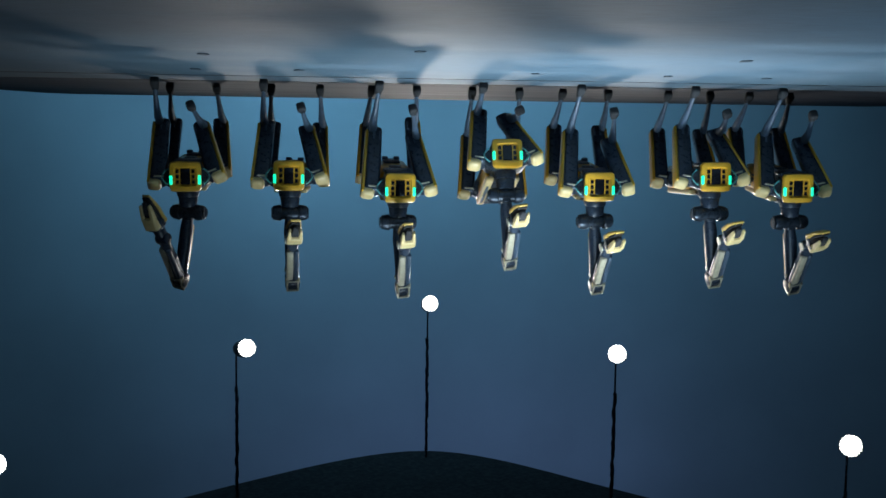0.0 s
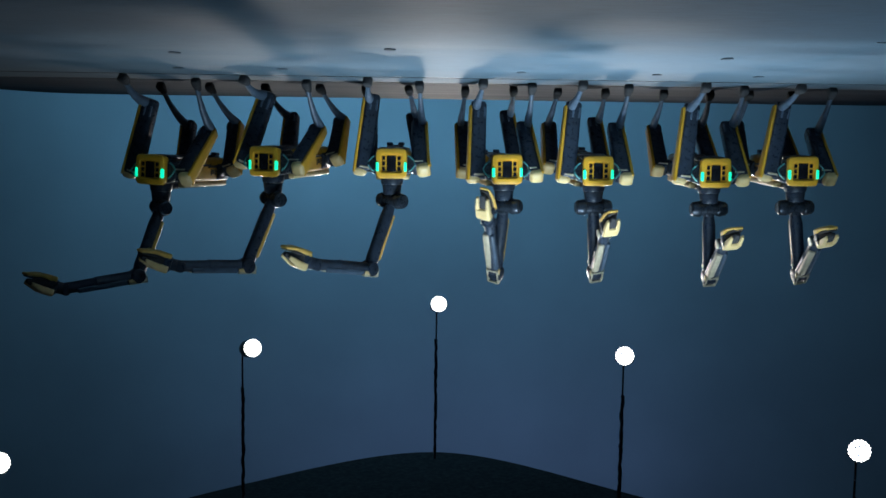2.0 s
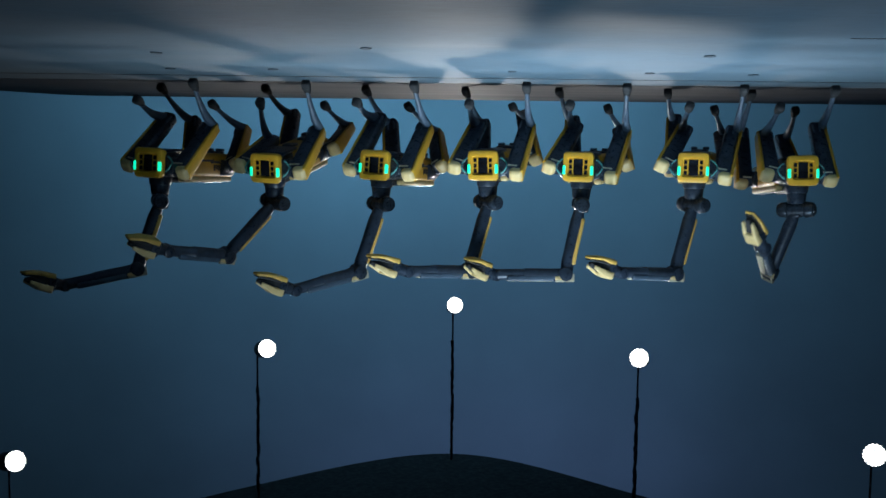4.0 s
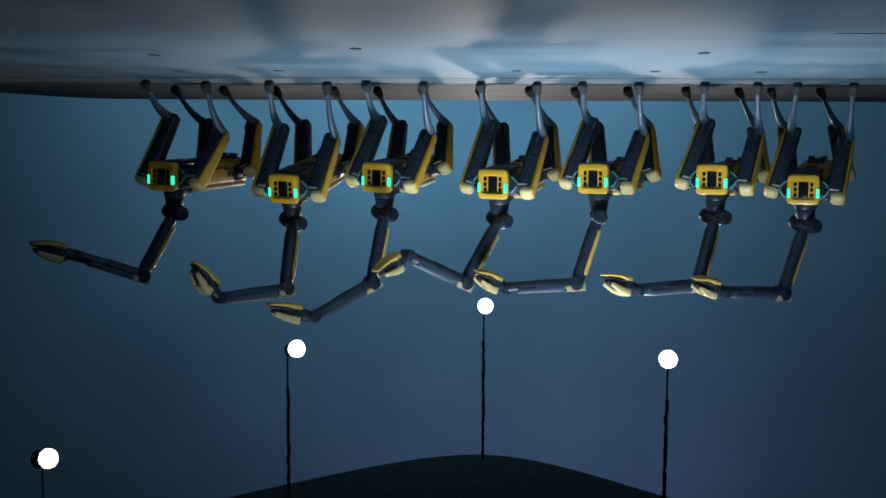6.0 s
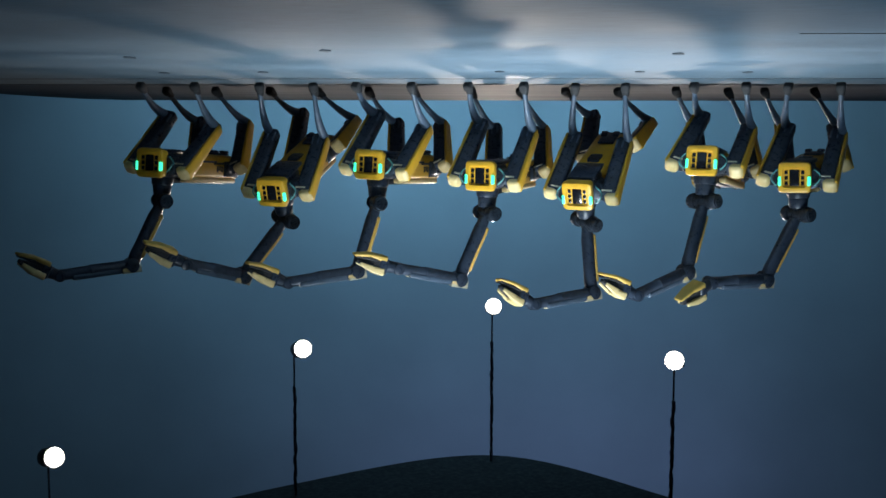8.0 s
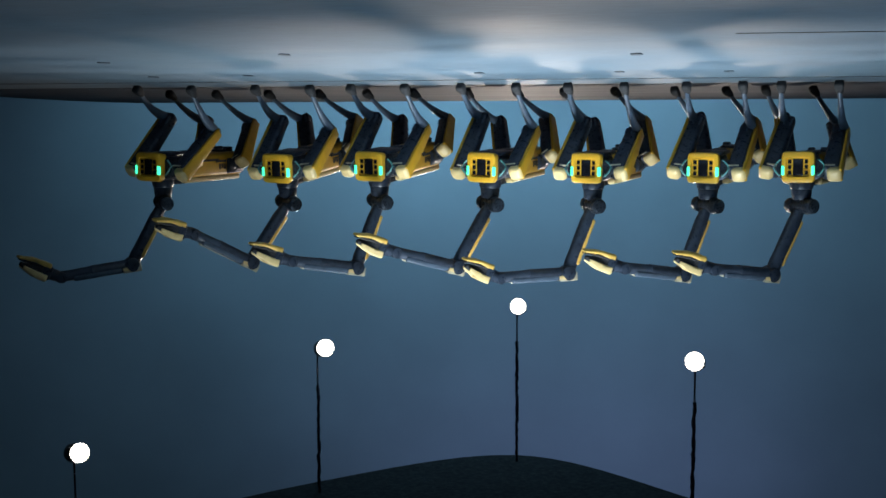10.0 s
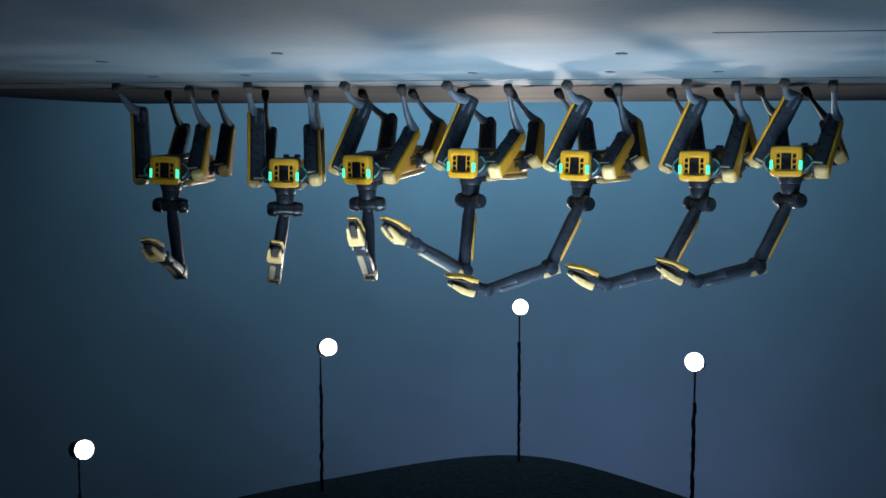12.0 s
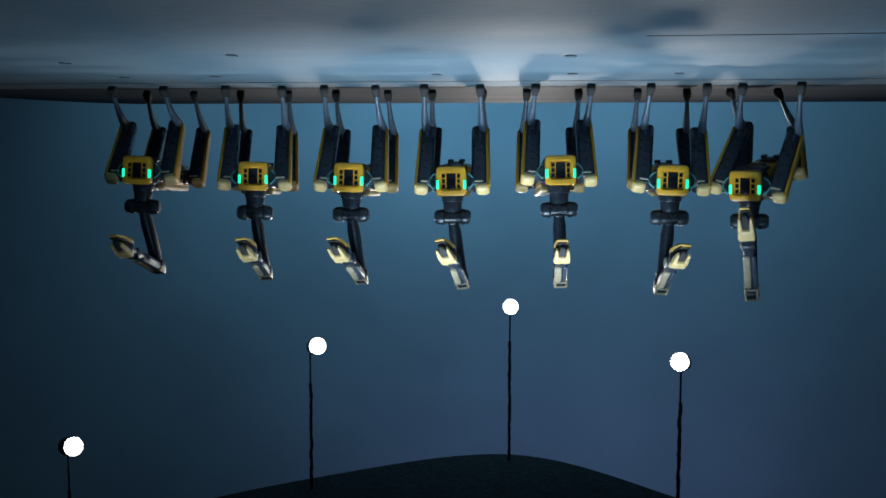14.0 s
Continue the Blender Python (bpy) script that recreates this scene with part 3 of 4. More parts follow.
# ---- the dance ----
def act_1():
    place = [
        (1.483, 0.300, 0.528), (1.437, 0.300, 0.513), (1.457, 0.300, 0.526), (1.443, 0.300, 0.522), (1.470, 0.300, 0.521), (1.460, 0.300, 0.559),
        (1.452, 0.300, 0.510), (1.461, 0.300, 0.547), (1.462, 0.300, 0.487), (1.496, 0.300, 0.541), (1.497, 0.300, 0.470), (1.497, 0.300, 0.543),
        (1.480, 0.300, 0.527), (1.472, 0.300, 0.486), (1.482, 0.300, 0.467), (1.511, 0.300, 0.503), (1.501, 0.300, 0.479), (1.490, 0.300, 0.555),
        (1.490, 0.300, 0.475), (1.501, 0.300, 0.532), (1.501, 0.300, 0.462), (1.501, 0.300, 0.525), (1.567, 0.300, 0.524), (1.558, 0.300, 0.508),
        (1.558, 0.300, 0.489), (1.582, 0.300, 0.515), (1.587, 0.300, 0.491), (1.603, 0.300, 0.561), (1.590, 0.300, 0.527)]
    turn = [
        (-5, 3, 1), (-2, -9, 0), (16, 0, -1), (19, -1, -2), (15, -1, -2), (18, 5, -3), (17, -4, -3), (17, -2, -2), (17, -2, -2), (16, 1, -2),
        (16, 1, -2), (16, 1, -2), (16, 2, -2), (16, 3, -3), (17, -2, -1), (14, 5, -3), (15, -3, -2), (15, -2, -2), (15, -2, -2), (16, 1, -2),
        (16, 1, -2), (16, 1, -2), (3, 1, -3), (-5, 3, -2), (-5, 1, -2), (-6, 10, -2), (-6, 1, -2), (-7, -3, -2), (-6, -4, -2)]
    upper = [
        (50, 75), (-43, 51), (-32, 67), (-33, 68), (-36, 69), (-45, 68), (-32, 69), (-35, 70), (-35, 70), (-50, 74), (-51, 74), (-51, 74), (-35, 60),
        (-35, 60), (-31, 60), (-37, 59), (-34, 63), (-33, 62), (-33, 62), (-36, 61), (-36, 61), (-25, 82), (46, 83), (80, 79), (107, 81), (93, 81),
        (107, 83), (86, 73), (97, 68)]
    fore = [
        (-84, -41), (-65, -19), (-38, 3), (-19, 8), (-30, 7), (-30, -1), (-21, 10), (-21, 11), (-21, 11), (-43, -11), (-43, -11), (-43, -11),
        (-45, -20), (-23, 3), (-24, 8), (-36, -4), (-35, 5), (-35, 6), (-35, 6), (-35, 7), (-35, 7), (-82, -39), (-106, -27), (-99, -24), (-99, -18),
        (-98, -25), (-100, -18), (-100, -22), (-93, -17)]
    grip = [
        (-57, -57), (-54, -39), (-60, -11), (-59, -17), (-59, -18), (-62, -16), (-58, -15), (-58, -15), (-58, -15), (-55, -38), (-55, -38), (-55, -38),
        (-50, -13), (-57, -21), (-56, -22), (-63, -19), (-53, -25), (-53, -25), (-53, -25), (-53, -24), (-53, -24), (-76, -50), (-99, -30), (-93, -20),
        (-87, -22), (-87, -24), (-89, -22), (-88, -21), (-88, -22)]
    feet = [
        (0, (1.62, -0.06), (1.42, -0.08), (1.66, 0.58), (1.38, 0.60)),
        (0.35, (1.62, -0.05), (1.34, 0.01), (1.67, 0.60), (1.38, 0.60)),
        (0.7, (1.63, -0.05), (1.34, 0.01), (1.67, 0.62), (1.38, 0.60)),
        (1, (1.64, -0.05), (1.34, 0.01), (1.68, 0.63), (1.38, 0.57)),
        (1.5, (1.68, -0.30), (1.34, 0.02), (1.68, 0.64), (1.38, 0.60)),
        (2, (1.67, -0.30), (1.35, 0.03), (1.69, 0.65), (1.38, 0.60)),
        (2.5, (1.68, -0.06), (1.35, 0.04), (1.69, 0.66), (1.40, 0.56)),
        (3, (1.65, -0.03), (1.34, -0.03), (1.69, 0.62), (1.37, 0.60)),
        (5.5, (1.68, -0.04), (1.37, 0.02), (1.71, 0.60), (1.40, 0.59)),
        (6.2, (1.68, -0.13), (1.37, 0.02), (1.72, 0.59), (1.41, 0.56)),
        (7, (1.63, -0.47), (1.38, -0.02), (1.72, 0.56), (1.45, 0.43)),
        (7.5, (1.73, -0.15), (1.40, 0.05), (1.74, 0.60), (1.42, 0.41)),
        (8, (1.68, -0.03), (1.37, -0.02), (1.73, 0.57), (1.42, 0.58)),
        (10, (1.70, -0.04), (1.39, -0.00), (1.75, 0.59), (1.45, 0.61)),
        (10.5, (1.70, -0.05), (1.40, 0.00), (1.75, 0.59), (1.46, 0.61)),
        (11, (1.71, -0.05), (1.40, 0.01), (1.76, 0.59), (1.46, 0.62)),
        (11.5, (1.71, -0.05), (1.41, 0.01), (1.76, 0.59), (1.46, 0.61)),
        (12, (1.72, -0.30), (1.41, 0.01), (1.77, 0.59), (1.46, 0.61)),
        (12.5, (1.72, -0.12), (1.42, 0.01), (1.77, 0.59), (1.46, 0.53)),
        (13, (1.71, -0.05), (1.41, -0.00), (1.77, 0.58), (1.46, 0.61)),
        (13.5, (1.72, -0.05), (1.48, -0.07), (1.77, 0.57), (1.46, 0.60)),
        (14, (1.72, -0.05), (1.40, -0.04), (1.77, 0.57), (1.46, 0.60)),
    ]
    return place, turn, upper, fore, grip, feet


def act_2():
    place = [
        (0.888, 0.300, 0.545), (0.861, 0.300, 0.541), (0.853, 0.300, 0.550), (0.869, 0.300, 0.496), (0.836, 0.300, 0.455), (0.817, 0.300, 0.508),
        (0.842, 0.300, 0.440), (0.836, 0.300, 0.513), (0.838, 0.300, 0.439), (0.845, 0.300, 0.509), (0.846, 0.300, 0.439), (0.846, 0.300, 0.530),
        (0.823, 0.300, 0.542), (0.815, 0.300, 0.505), (0.816, 0.300, 0.469), (0.853, 0.300, 0.459), (0.839, 0.300, 0.487), (0.844, 0.300, 0.539),
        (0.843, 0.300, 0.459), (0.771, 0.300, 0.504), (0.769, 0.300, 0.435), (0.768, 0.300, 0.535), (0.872, 0.300, 0.550), (0.931, 0.300, 0.487),
        (0.892, 0.300, 0.511), (0.919, 0.300, 0.516), (0.924, 0.300, 0.452), (0.939, 0.300, 0.550), (0.922, 0.300, 0.551)]
    turn = [
        (-2, -1, -0), (-3, -1, -0), (-4, 0, 0), (3, 1, -0), (16, 1, -1), (20, 20, -2), (15, 36, -2), (14, 16, -2), (13, 8, -2), (11, 6, -2),
        (11, 6, -2), (11, 6, -2), (11, 9, -2), (10, 7, -2), (11, -2, 1), (8, 14, -3), (11, 19, -1), (11, 11, -2), (11, 11, -2), (12, 6, -2),
        (12, 6, -2), (12, 6, -2), (7, 5, -2), (-0, 3, -1), (-12, 0, -1), (-13, 8, -0), (-14, 3, -1), (-15, -1, -1), (-12, -3, -1)]
    upper = [
        (96, 80), (75, 69), (-26, 67), (-31, 70), (-26, 67), (-24, 55), (-29, 48), (-22, 47), (-22, 47), (-65, 77), (-65, 77), (-65, 77), (-83, 67),
        (-40, 67), (-22, 62), (-37, 58), (-23, 52), (-26, 52), (-26, 52), (-34, 55), (-34, 55), (-34, 55), (-45, 68), (85, 80), (21, 78), (77, 82),
        (63, 84), (78, 78), (92, 67)]
    fore = [
        (-95, -42), (-88, -52), (-65, -28), (-37, -4), (-34, -3), (-48, -14), (-49, -6), (-50, -9), (-50, -8), (-47, 22), (-47, 22), (-47, 22),
        (-41, 2), (-14, -17), (-30, -12), (-36, -11), (-52, -15), (-51, -13), (-51, -13), (-47, -27), (-47, -27), (-47, -27), (-91, -39), (-106, -35),
        (-108, -21), (-104, -26), (-105, -18), (-103, -26), (-99, -19)]
    grip = [
        (-99, -22), (-73, -49), (-65, -36), (-56, -18), (-50, -17), (-52, -13), (-52, -14), (-52, -14), (-52, -14), (-48, -21), (-48, -21), (-48, -21),
        (-52, -45), (-55, -13), (-55, -21), (-59, -21), (-45, -23), (-45, -23), (-45, -23), (-60, -14), (-60, -14), (-60, -14), (-64, -49),
        (-105, -31), (-105, -20), (-95, -25), (-98, -18), (-97, -22), (-89, -23)]
    feet = [
        (0, (1.02, -0.04), (0.81, -0.06), (1.04, 0.57), (0.74, 0.58)),
        (0.35, (1.01, -0.02), (0.71, -0.01), (1.04, 0.58), (0.73, 0.58)),
        (0.7, (1.01, -0.00), (0.71, -0.01), (1.04, 0.59), (0.72, 0.58)),
        (1, (1.02, -0.10), (0.71, -0.01), (1.04, 0.59), (0.77, 0.59)),
        (1.5, (1.00, -0.30), (0.72, 0.01), (1.04, 0.61), (0.71, 0.59)),
        (2, (1.03, -0.30), (0.73, 0.03), (1.04, 0.62), (0.70, 0.59)),
        (2.5, (0.99, -0.03), (0.74, 0.04), (1.04, 0.63), (0.67, 0.55)),
        (3, (0.99, 0.12), (0.74, 0.05), (1.04, 0.63), (0.67, 0.59)),
        (5.5, (1.00, 0.02), (0.68, 0.03), (1.08, 0.63), (0.71, 0.62)),
        (6.2, (0.98, -0.10), (0.67, 0.03), (1.09, 0.62), (0.72, 0.59)),
        (7, (0.90, -0.50), (0.67, 0.01), (1.08, 0.57), (0.72, 0.44)),
        (7.5, (0.97, -0.11), (0.70, 0.06), (1.12, 0.66), (0.77, 0.53)),
        (8, (1.01, 0.04), (0.70, 0.05), (1.08, 0.60), (0.79, 0.67)),
        (10, (1.00, -0.02), (0.69, 0.03), (1.11, 0.62), (0.79, 0.65)),
        (10.5, (0.99, -0.03), (0.69, 0.02), (1.11, 0.62), (0.79, 0.65)),
        (11, (0.99, -0.04), (0.68, 0.02), (1.12, 0.63), (0.79, 0.64)),
        (11.5, (0.99, -0.05), (0.69, 0.02), (1.12, 0.61), (0.80, 0.64)),
        (12, (0.95, -0.30), (0.69, 0.03), (1.12, 0.59), (0.80, 0.63)),
        (12.5, (0.99, -0.11), (0.69, 0.03), (1.13, 0.58), (0.80, 0.57)),
        (13, (1.00, -0.05), (0.69, 0.03), (1.13, 0.57), (0.82, 0.63)),
        (13.5, (1.00, -0.05), (0.76, -0.03), (1.13, 0.56), (0.82, 0.62)),
        (14, (1.01, -0.06), (0.69, 0.01), (1.13, 0.56), (0.83, 0.62)),
    ]
    return place, turn, upper, fore, grip, feet


def act_3():
    place = [
        (0.277, 0.300, 0.565), (0.272, 0.300, 0.521), (0.263, 0.300, 0.579), (0.205, 0.300, 0.499), (0.236, 0.300, 0.456), (0.207, 0.300, 0.519),
        (0.197, 0.300, 0.510), (0.193, 0.300, 0.557), (0.194, 0.300, 0.494), (0.240, 0.300, 0.525), (0.241, 0.300, 0.453), (0.242, 0.300, 0.532),
        (0.265, 0.300, 0.512), (0.248, 0.300, 0.513), (0.230, 0.300, 0.460), (0.255, 0.300, 0.455), (0.232, 0.300, 0.476), (0.217, 0.300, 0.550),
        (0.217, 0.300, 0.470), (0.207, 0.300, 0.502), (0.205, 0.300, 0.430), (0.203, 0.300, 0.518), (0.280, 0.300, 0.521), (0.301, 0.300, 0.487),
        (0.274, 0.300, 0.454), (0.291, 0.300, 0.522), (0.267, 0.300, 0.496), (0.287, 0.300, 0.570), (0.296, 0.300, 0.555)]
    turn = [
        (-4, 5, 0), (-4, 2, 0), (-3, 0, 0), (-1, 1, 0), (1, 1, 0), (20, 2, 0), (19, -6, -1), (18, -4, -2), (18, -3, -2), (17, 3, -2), (17, 4, -2),
        (17, 4, -2), (15, 4, -2), (17, 8, -2), (18, 9, -0), (15, 10, -3), (18, -2, -2), (18, -1, -2), (18, -1, -2), (16, 5, -2), (16, 5, -2),
        (17, 6, -2), (13, 8, -3), (9, 12, -2), (14, 5, -1), (-5, 3, -0), (-2, 6, -1), (-4, 3, -1), (-5, -3, -1)]
    upper = [
        (108, 75), (104, 73), (103, 65), (51, 64), (-26, 70), (-31, 73), (-19, 72), (-20, 71), (-21, 71), (-26, 66), (-27, 66), (-27, 66), (-46, 76),
        (-89, 80), (-38, 74), (-39, 69), (-30, 72), (-27, 70), (-27, 70), (-37, 67), (-37, 67), (-37, 67), (-43, 66), (-52, 73), (92, 83), (139, 87),
        (-125, 83), (93, 79), (99, 69)]
    fore = [
        (-91, -45), (-93, -46), (-92, -50), (-74, -39), (-45, -8), (-29, 0), (-33, 10), (-33, 11), (-33, 11), (-27, -1), (-27, -1), (-27, -1),
        (-36, 24), (-40, 10), (-29, -15), (-12, -1), (-22, 7), (-22, 8), (-22, 8), (-38, -9), (-38, -9), (-38, -8), (-42, -13), (-69, -30), (-93, -28),
        (-95, -25), (-92, -25), (-92, -28), (-92, -21)]
    grip = [
        (-94, -24), (-96, -26), (-87, -35), (-67, -53), (-54, -19), (-45, -16), (-43, -18), (-43, -18), (-43, -18), (-70, 17), (-70, 17), (-70, 17),
        (-31, -13), (-34, -41), (-48, -20), (-43, -15), (-41, -22), (-41, -22), (-41, -22), (-46, -19), (-46, -19), (-46, -19), (-49, -19), (-53, -30),
        (-90, -34), (-85, -21), (-87, -23), (-85, -25), (-80, -25)]
    feet = [
        (0, (0.37, -0.03), (0.18, -0.05), (0.42, 0.57), (0.14, 0.50)),
        (0.35, (0.37, -0.03), (0.07, 0.00), (0.42, 0.57), (0.14, 0.51)),
        (0.7, (0.38, -0.03), (0.07, 0.00), (0.43, 0.57), (0.14, 0.52)),
        (1, (0.38, -0.08), (0.07, 0.00), (0.43, 0.57), (0.14, 0.54)),
        (1.5, (0.36, -0.30), (0.08, 0.00), (0.43, 0.59), (0.14, 0.55)),
        (2, (0.37, -0.30), (0.09, 0.01), (0.42, 0.61), (0.15, 0.57)),
        (2.5, (0.37, -0.02), (0.10, 0.01), (0.42, 0.63), (0.12, 0.51)),
        (3, (0.41, -0.05), (0.10, -0.03), (0.42, 0.58), (0.15, 0.61)),
        (5.5, (0.44, -0.03), (0.12, 0.00), (0.44, 0.64), (0.17, 0.63)),
        (6.2, (0.43, -0.11), (0.12, 0.01), (0.45, 0.64), (0.16, 0.58)),
        (7, (0.36, -0.45), (0.13, 0.02), (0.45, 0.60), (0.08, 0.38)),
        (7.5, (0.40, -0.10), (0.15, 0.04), (0.47, 0.65), (0.13, 0.50)),
        (8, (0.44, -0.04), (0.13, -0.02), (0.46, 0.61), (0.18, 0.61)),
        (10, (0.44, -0.02), (0.13, -0.01), (0.48, 0.66), (0.18, 0.64)),
        (10.5, (0.44, -0.01), (0.13, -0.00), (0.48, 0.68), (0.18, 0.64)),
        (11, (0.44, -0.01), (0.13, 0.00), (0.48, 0.69), (0.17, 0.65)),
        (11.5, (0.44, -0.01), (0.13, -0.00), (0.49, 0.65), (0.17, 0.64)),
        (12, (0.40, -0.30), (0.13, -0.01), (0.49, 0.60), (0.17, 0.63)),
        (12.5, (0.42, -0.10), (0.14, -0.02), (0.49, 0.56), (0.15, 0.52)),
        (13, (0.43, -0.03), (0.13, -0.02), (0.49, 0.56), (0.17, 0.62)),
        (13.5, (0.43, -0.04), (0.20, -0.07), (0.49, 0.57), (0.17, 0.61)),
        (14, (0.42, -0.04), (0.12, -0.02), (0.50, 0.57), (0.17, 0.61)),
    ]
    return place, turn, upper, fore, grip, feet


def act_4():
    place = [
        (-0.350, 0.300, 0.525), (-0.365, 0.300, 0.500), (-0.363, 0.300, 0.556), (-0.362, 0.300, 0.523), (-0.382, 0.300, 0.487), (-0.390, 0.300, 0.512),
        (-0.401, 0.300, 0.463), (-0.387, 0.300, 0.513), (-0.385, 0.300, 0.453), (-0.390, 0.300, 0.526), (-0.389, 0.300, 0.456), (-0.389, 0.300, 0.543),
        (-0.401, 0.300, 0.544), (-0.395, 0.300, 0.503), (-0.396, 0.300, 0.522), (-0.381, 0.300, 0.544), (-0.386, 0.300, 0.514), (-0.392, 0.300, 0.529),
        (-0.392, 0.300, 0.449), (-0.445, 0.300, 0.519), (-0.447, 0.300, 0.449), (-0.449, 0.300, 0.547), (-0.376, 0.300, 0.542), (-0.365, 0.300, 0.491),
        (-0.360, 0.300, 0.452), (-0.319, 0.300, 0.541), (-0.297, 0.300, 0.533), (-0.298, 0.300, 0.563), (-0.301, 0.300, 0.543)]
    turn = [
        (-1, -18, 1), (-1, -10, 1), (-2, -1, 1), (-2, -0, 1), (-3, -0, 1), (-2, 0, 1), (15, 3, 2), (14, 2, 1), (14, 2, 1), (17, 3, -1), (17, 3, -1),
        (17, 3, -1), (17, 4, -1), (17, 2, -2), (17, -2, -1), (17, 6, -2), (17, 1, -1), (17, 1, -1), (17, 1, -1), (18, 3, -1), (18, 3, -2), (19, 3, -2),
        (15, 3, -2), (13, 2, -1), (18, -0, -1), (16, 8, -1), (-5, 4, 1), (-5, 6, 1), (-5, 1, 1)]
    upper = [
        (108, 70), (92, 65), (94, 68), (103, 77), (72, 75), (-22, 72), (-24, 71), (-26, 73), (-26, 73), (-50, 62), (-50, 62), (-50, 62), (-18, 60),
        (-29, 72), (-35, 80), (-46, 77), (-20, 66), (-21, 66), (-21, 66), (-24, 60), (-24, 60), (-24, 60), (-24, 60), (-25, 64), (-53, 82), (144, 86),
        (64, 80), (83, 83), (107, 71)]
    fore = [
        (-88, -38), (-91, -24), (-90, -32), (-94, -36), (-76, -51), (-57, -12), (-32, -4), (-32, -3), (-32, -3), (-44, -15), (-44, -15), (-44, -15),
        (-31, -25), (-16, 26), (-32, 9), (-24, -15), (-35, -12), (-35, -12), (-35, -12), (-36, -15), (-36, -15), (-36, -14), (-40, -15), (-37, -8),
        (-46, -27), (-88, -48), (-98, -30), (-93, -34), (-90, -23)]
    grip = [
        (-94, -18), (-94, -15), (-95, -21), (-95, -20), (-75, -41), (-50, -25), (-37, -16), (-37, -16), (-37, -16), (-27, -14), (-27, -14), (-27, -14),
        (-55, 19), (-38, -6), (-36, -43), (-41, -33), (-31, -14), (-31, -14), (-31, -14), (-43, -18), (-43, -18), (-43, -18), (-44, -17), (-39, -19),
        (-52, -29), (-89, -41), (-97, -20), (-91, -22), (-79, -25)]
    feet = [
        (0, (-0.22, -0.05), (-0.43, -0.05), (-0.21, 0.59), (-0.50, 0.53)),
        (0.35, (-0.22, -0.04), (-0.55, 0.02), (-0.21, 0.60), (-0.50, 0.52)),
        (0.7, (-0.22, -0.04), (-0.55, 0.02), (-0.20, 0.61), (-0.50, 0.52)),
        (1, (-0.23, -0.04), (-0.55, 0.02), (-0.20, 0.62), (-0.52, 0.56)),
        (1.5, (-0.25, -0.30), (-0.55, 0.01), (-0.20, 0.61), (-0.49, 0.50)),
        (2, (-0.25, -0.30), (-0.55, 0.01), (-0.20, 0.60), (-0.49, 0.48)),
        (2.5, (-0.24, -0.10), (-0.55, 0.01), (-0.19, 0.59), (-0.51, 0.52)),
        (3, (-0.21, -0.01), (-0.53, -0.05), (-0.20, 0.67), (-0.48, 0.46)),
        (5.5, (-0.20, -0.02), (-0.52, -0.01), (-0.19, 0.64), (-0.49, 0.57)),
        (6.2, (-0.21, -0.11), (-0.52, -0.00), (-0.19, 0.63), (-0.50, 0.57)),
        (7, (-0.27, -0.45), (-0.50, -0.00), (-0.17, 0.59), (-0.52, 0.46)),
        (7.5, (-0.25, -0.12), (-0.49, 0.03), (-0.16, 0.66), (-0.50, 0.46)),
        (8, (-0.19, -0.02), (-0.50, -0.03), (-0.18, 0.65), (-0.48, 0.63)),
        (10, (-0.19, -0.01), (-0.50, 0.01), (-0.16, 0.65), (-0.47, 0.61)),
        (10.5, (-0.19, -0.01), (-0.50, 0.02), (-0.15, 0.66), (-0.47, 0.61)),
        (11, (-0.19, -0.01), (-0.49, 0.03), (-0.15, 0.66), (-0.47, 0.60)),
        (11.5, (-0.19, -0.01), (-0.49, 0.04), (-0.14, 0.64), (-0.46, 0.60)),
        (12, (-0.17, -0.30), (-0.48, 0.04), (-0.14, 0.63), (-0.46, 0.60)),
        (12.5, (-0.17, -0.06), (-0.47, 0.04), (-0.14, 0.61), (-0.43, 0.54)),
        (13, (-0.18, -0.03), (-0.48, 0.03), (-0.13, 0.61), (-0.45, 0.59)),
        (13.5, (-0.17, -0.04), (-0.41, -0.04), (-0.13, 0.60), (-0.44, 0.59)),
        (14, (-0.17, -0.04), (-0.49, -0.01), (-0.12, 0.59), (-0.44, 0.59)),
    ]
    return place, turn, upper, fore, grip, feet


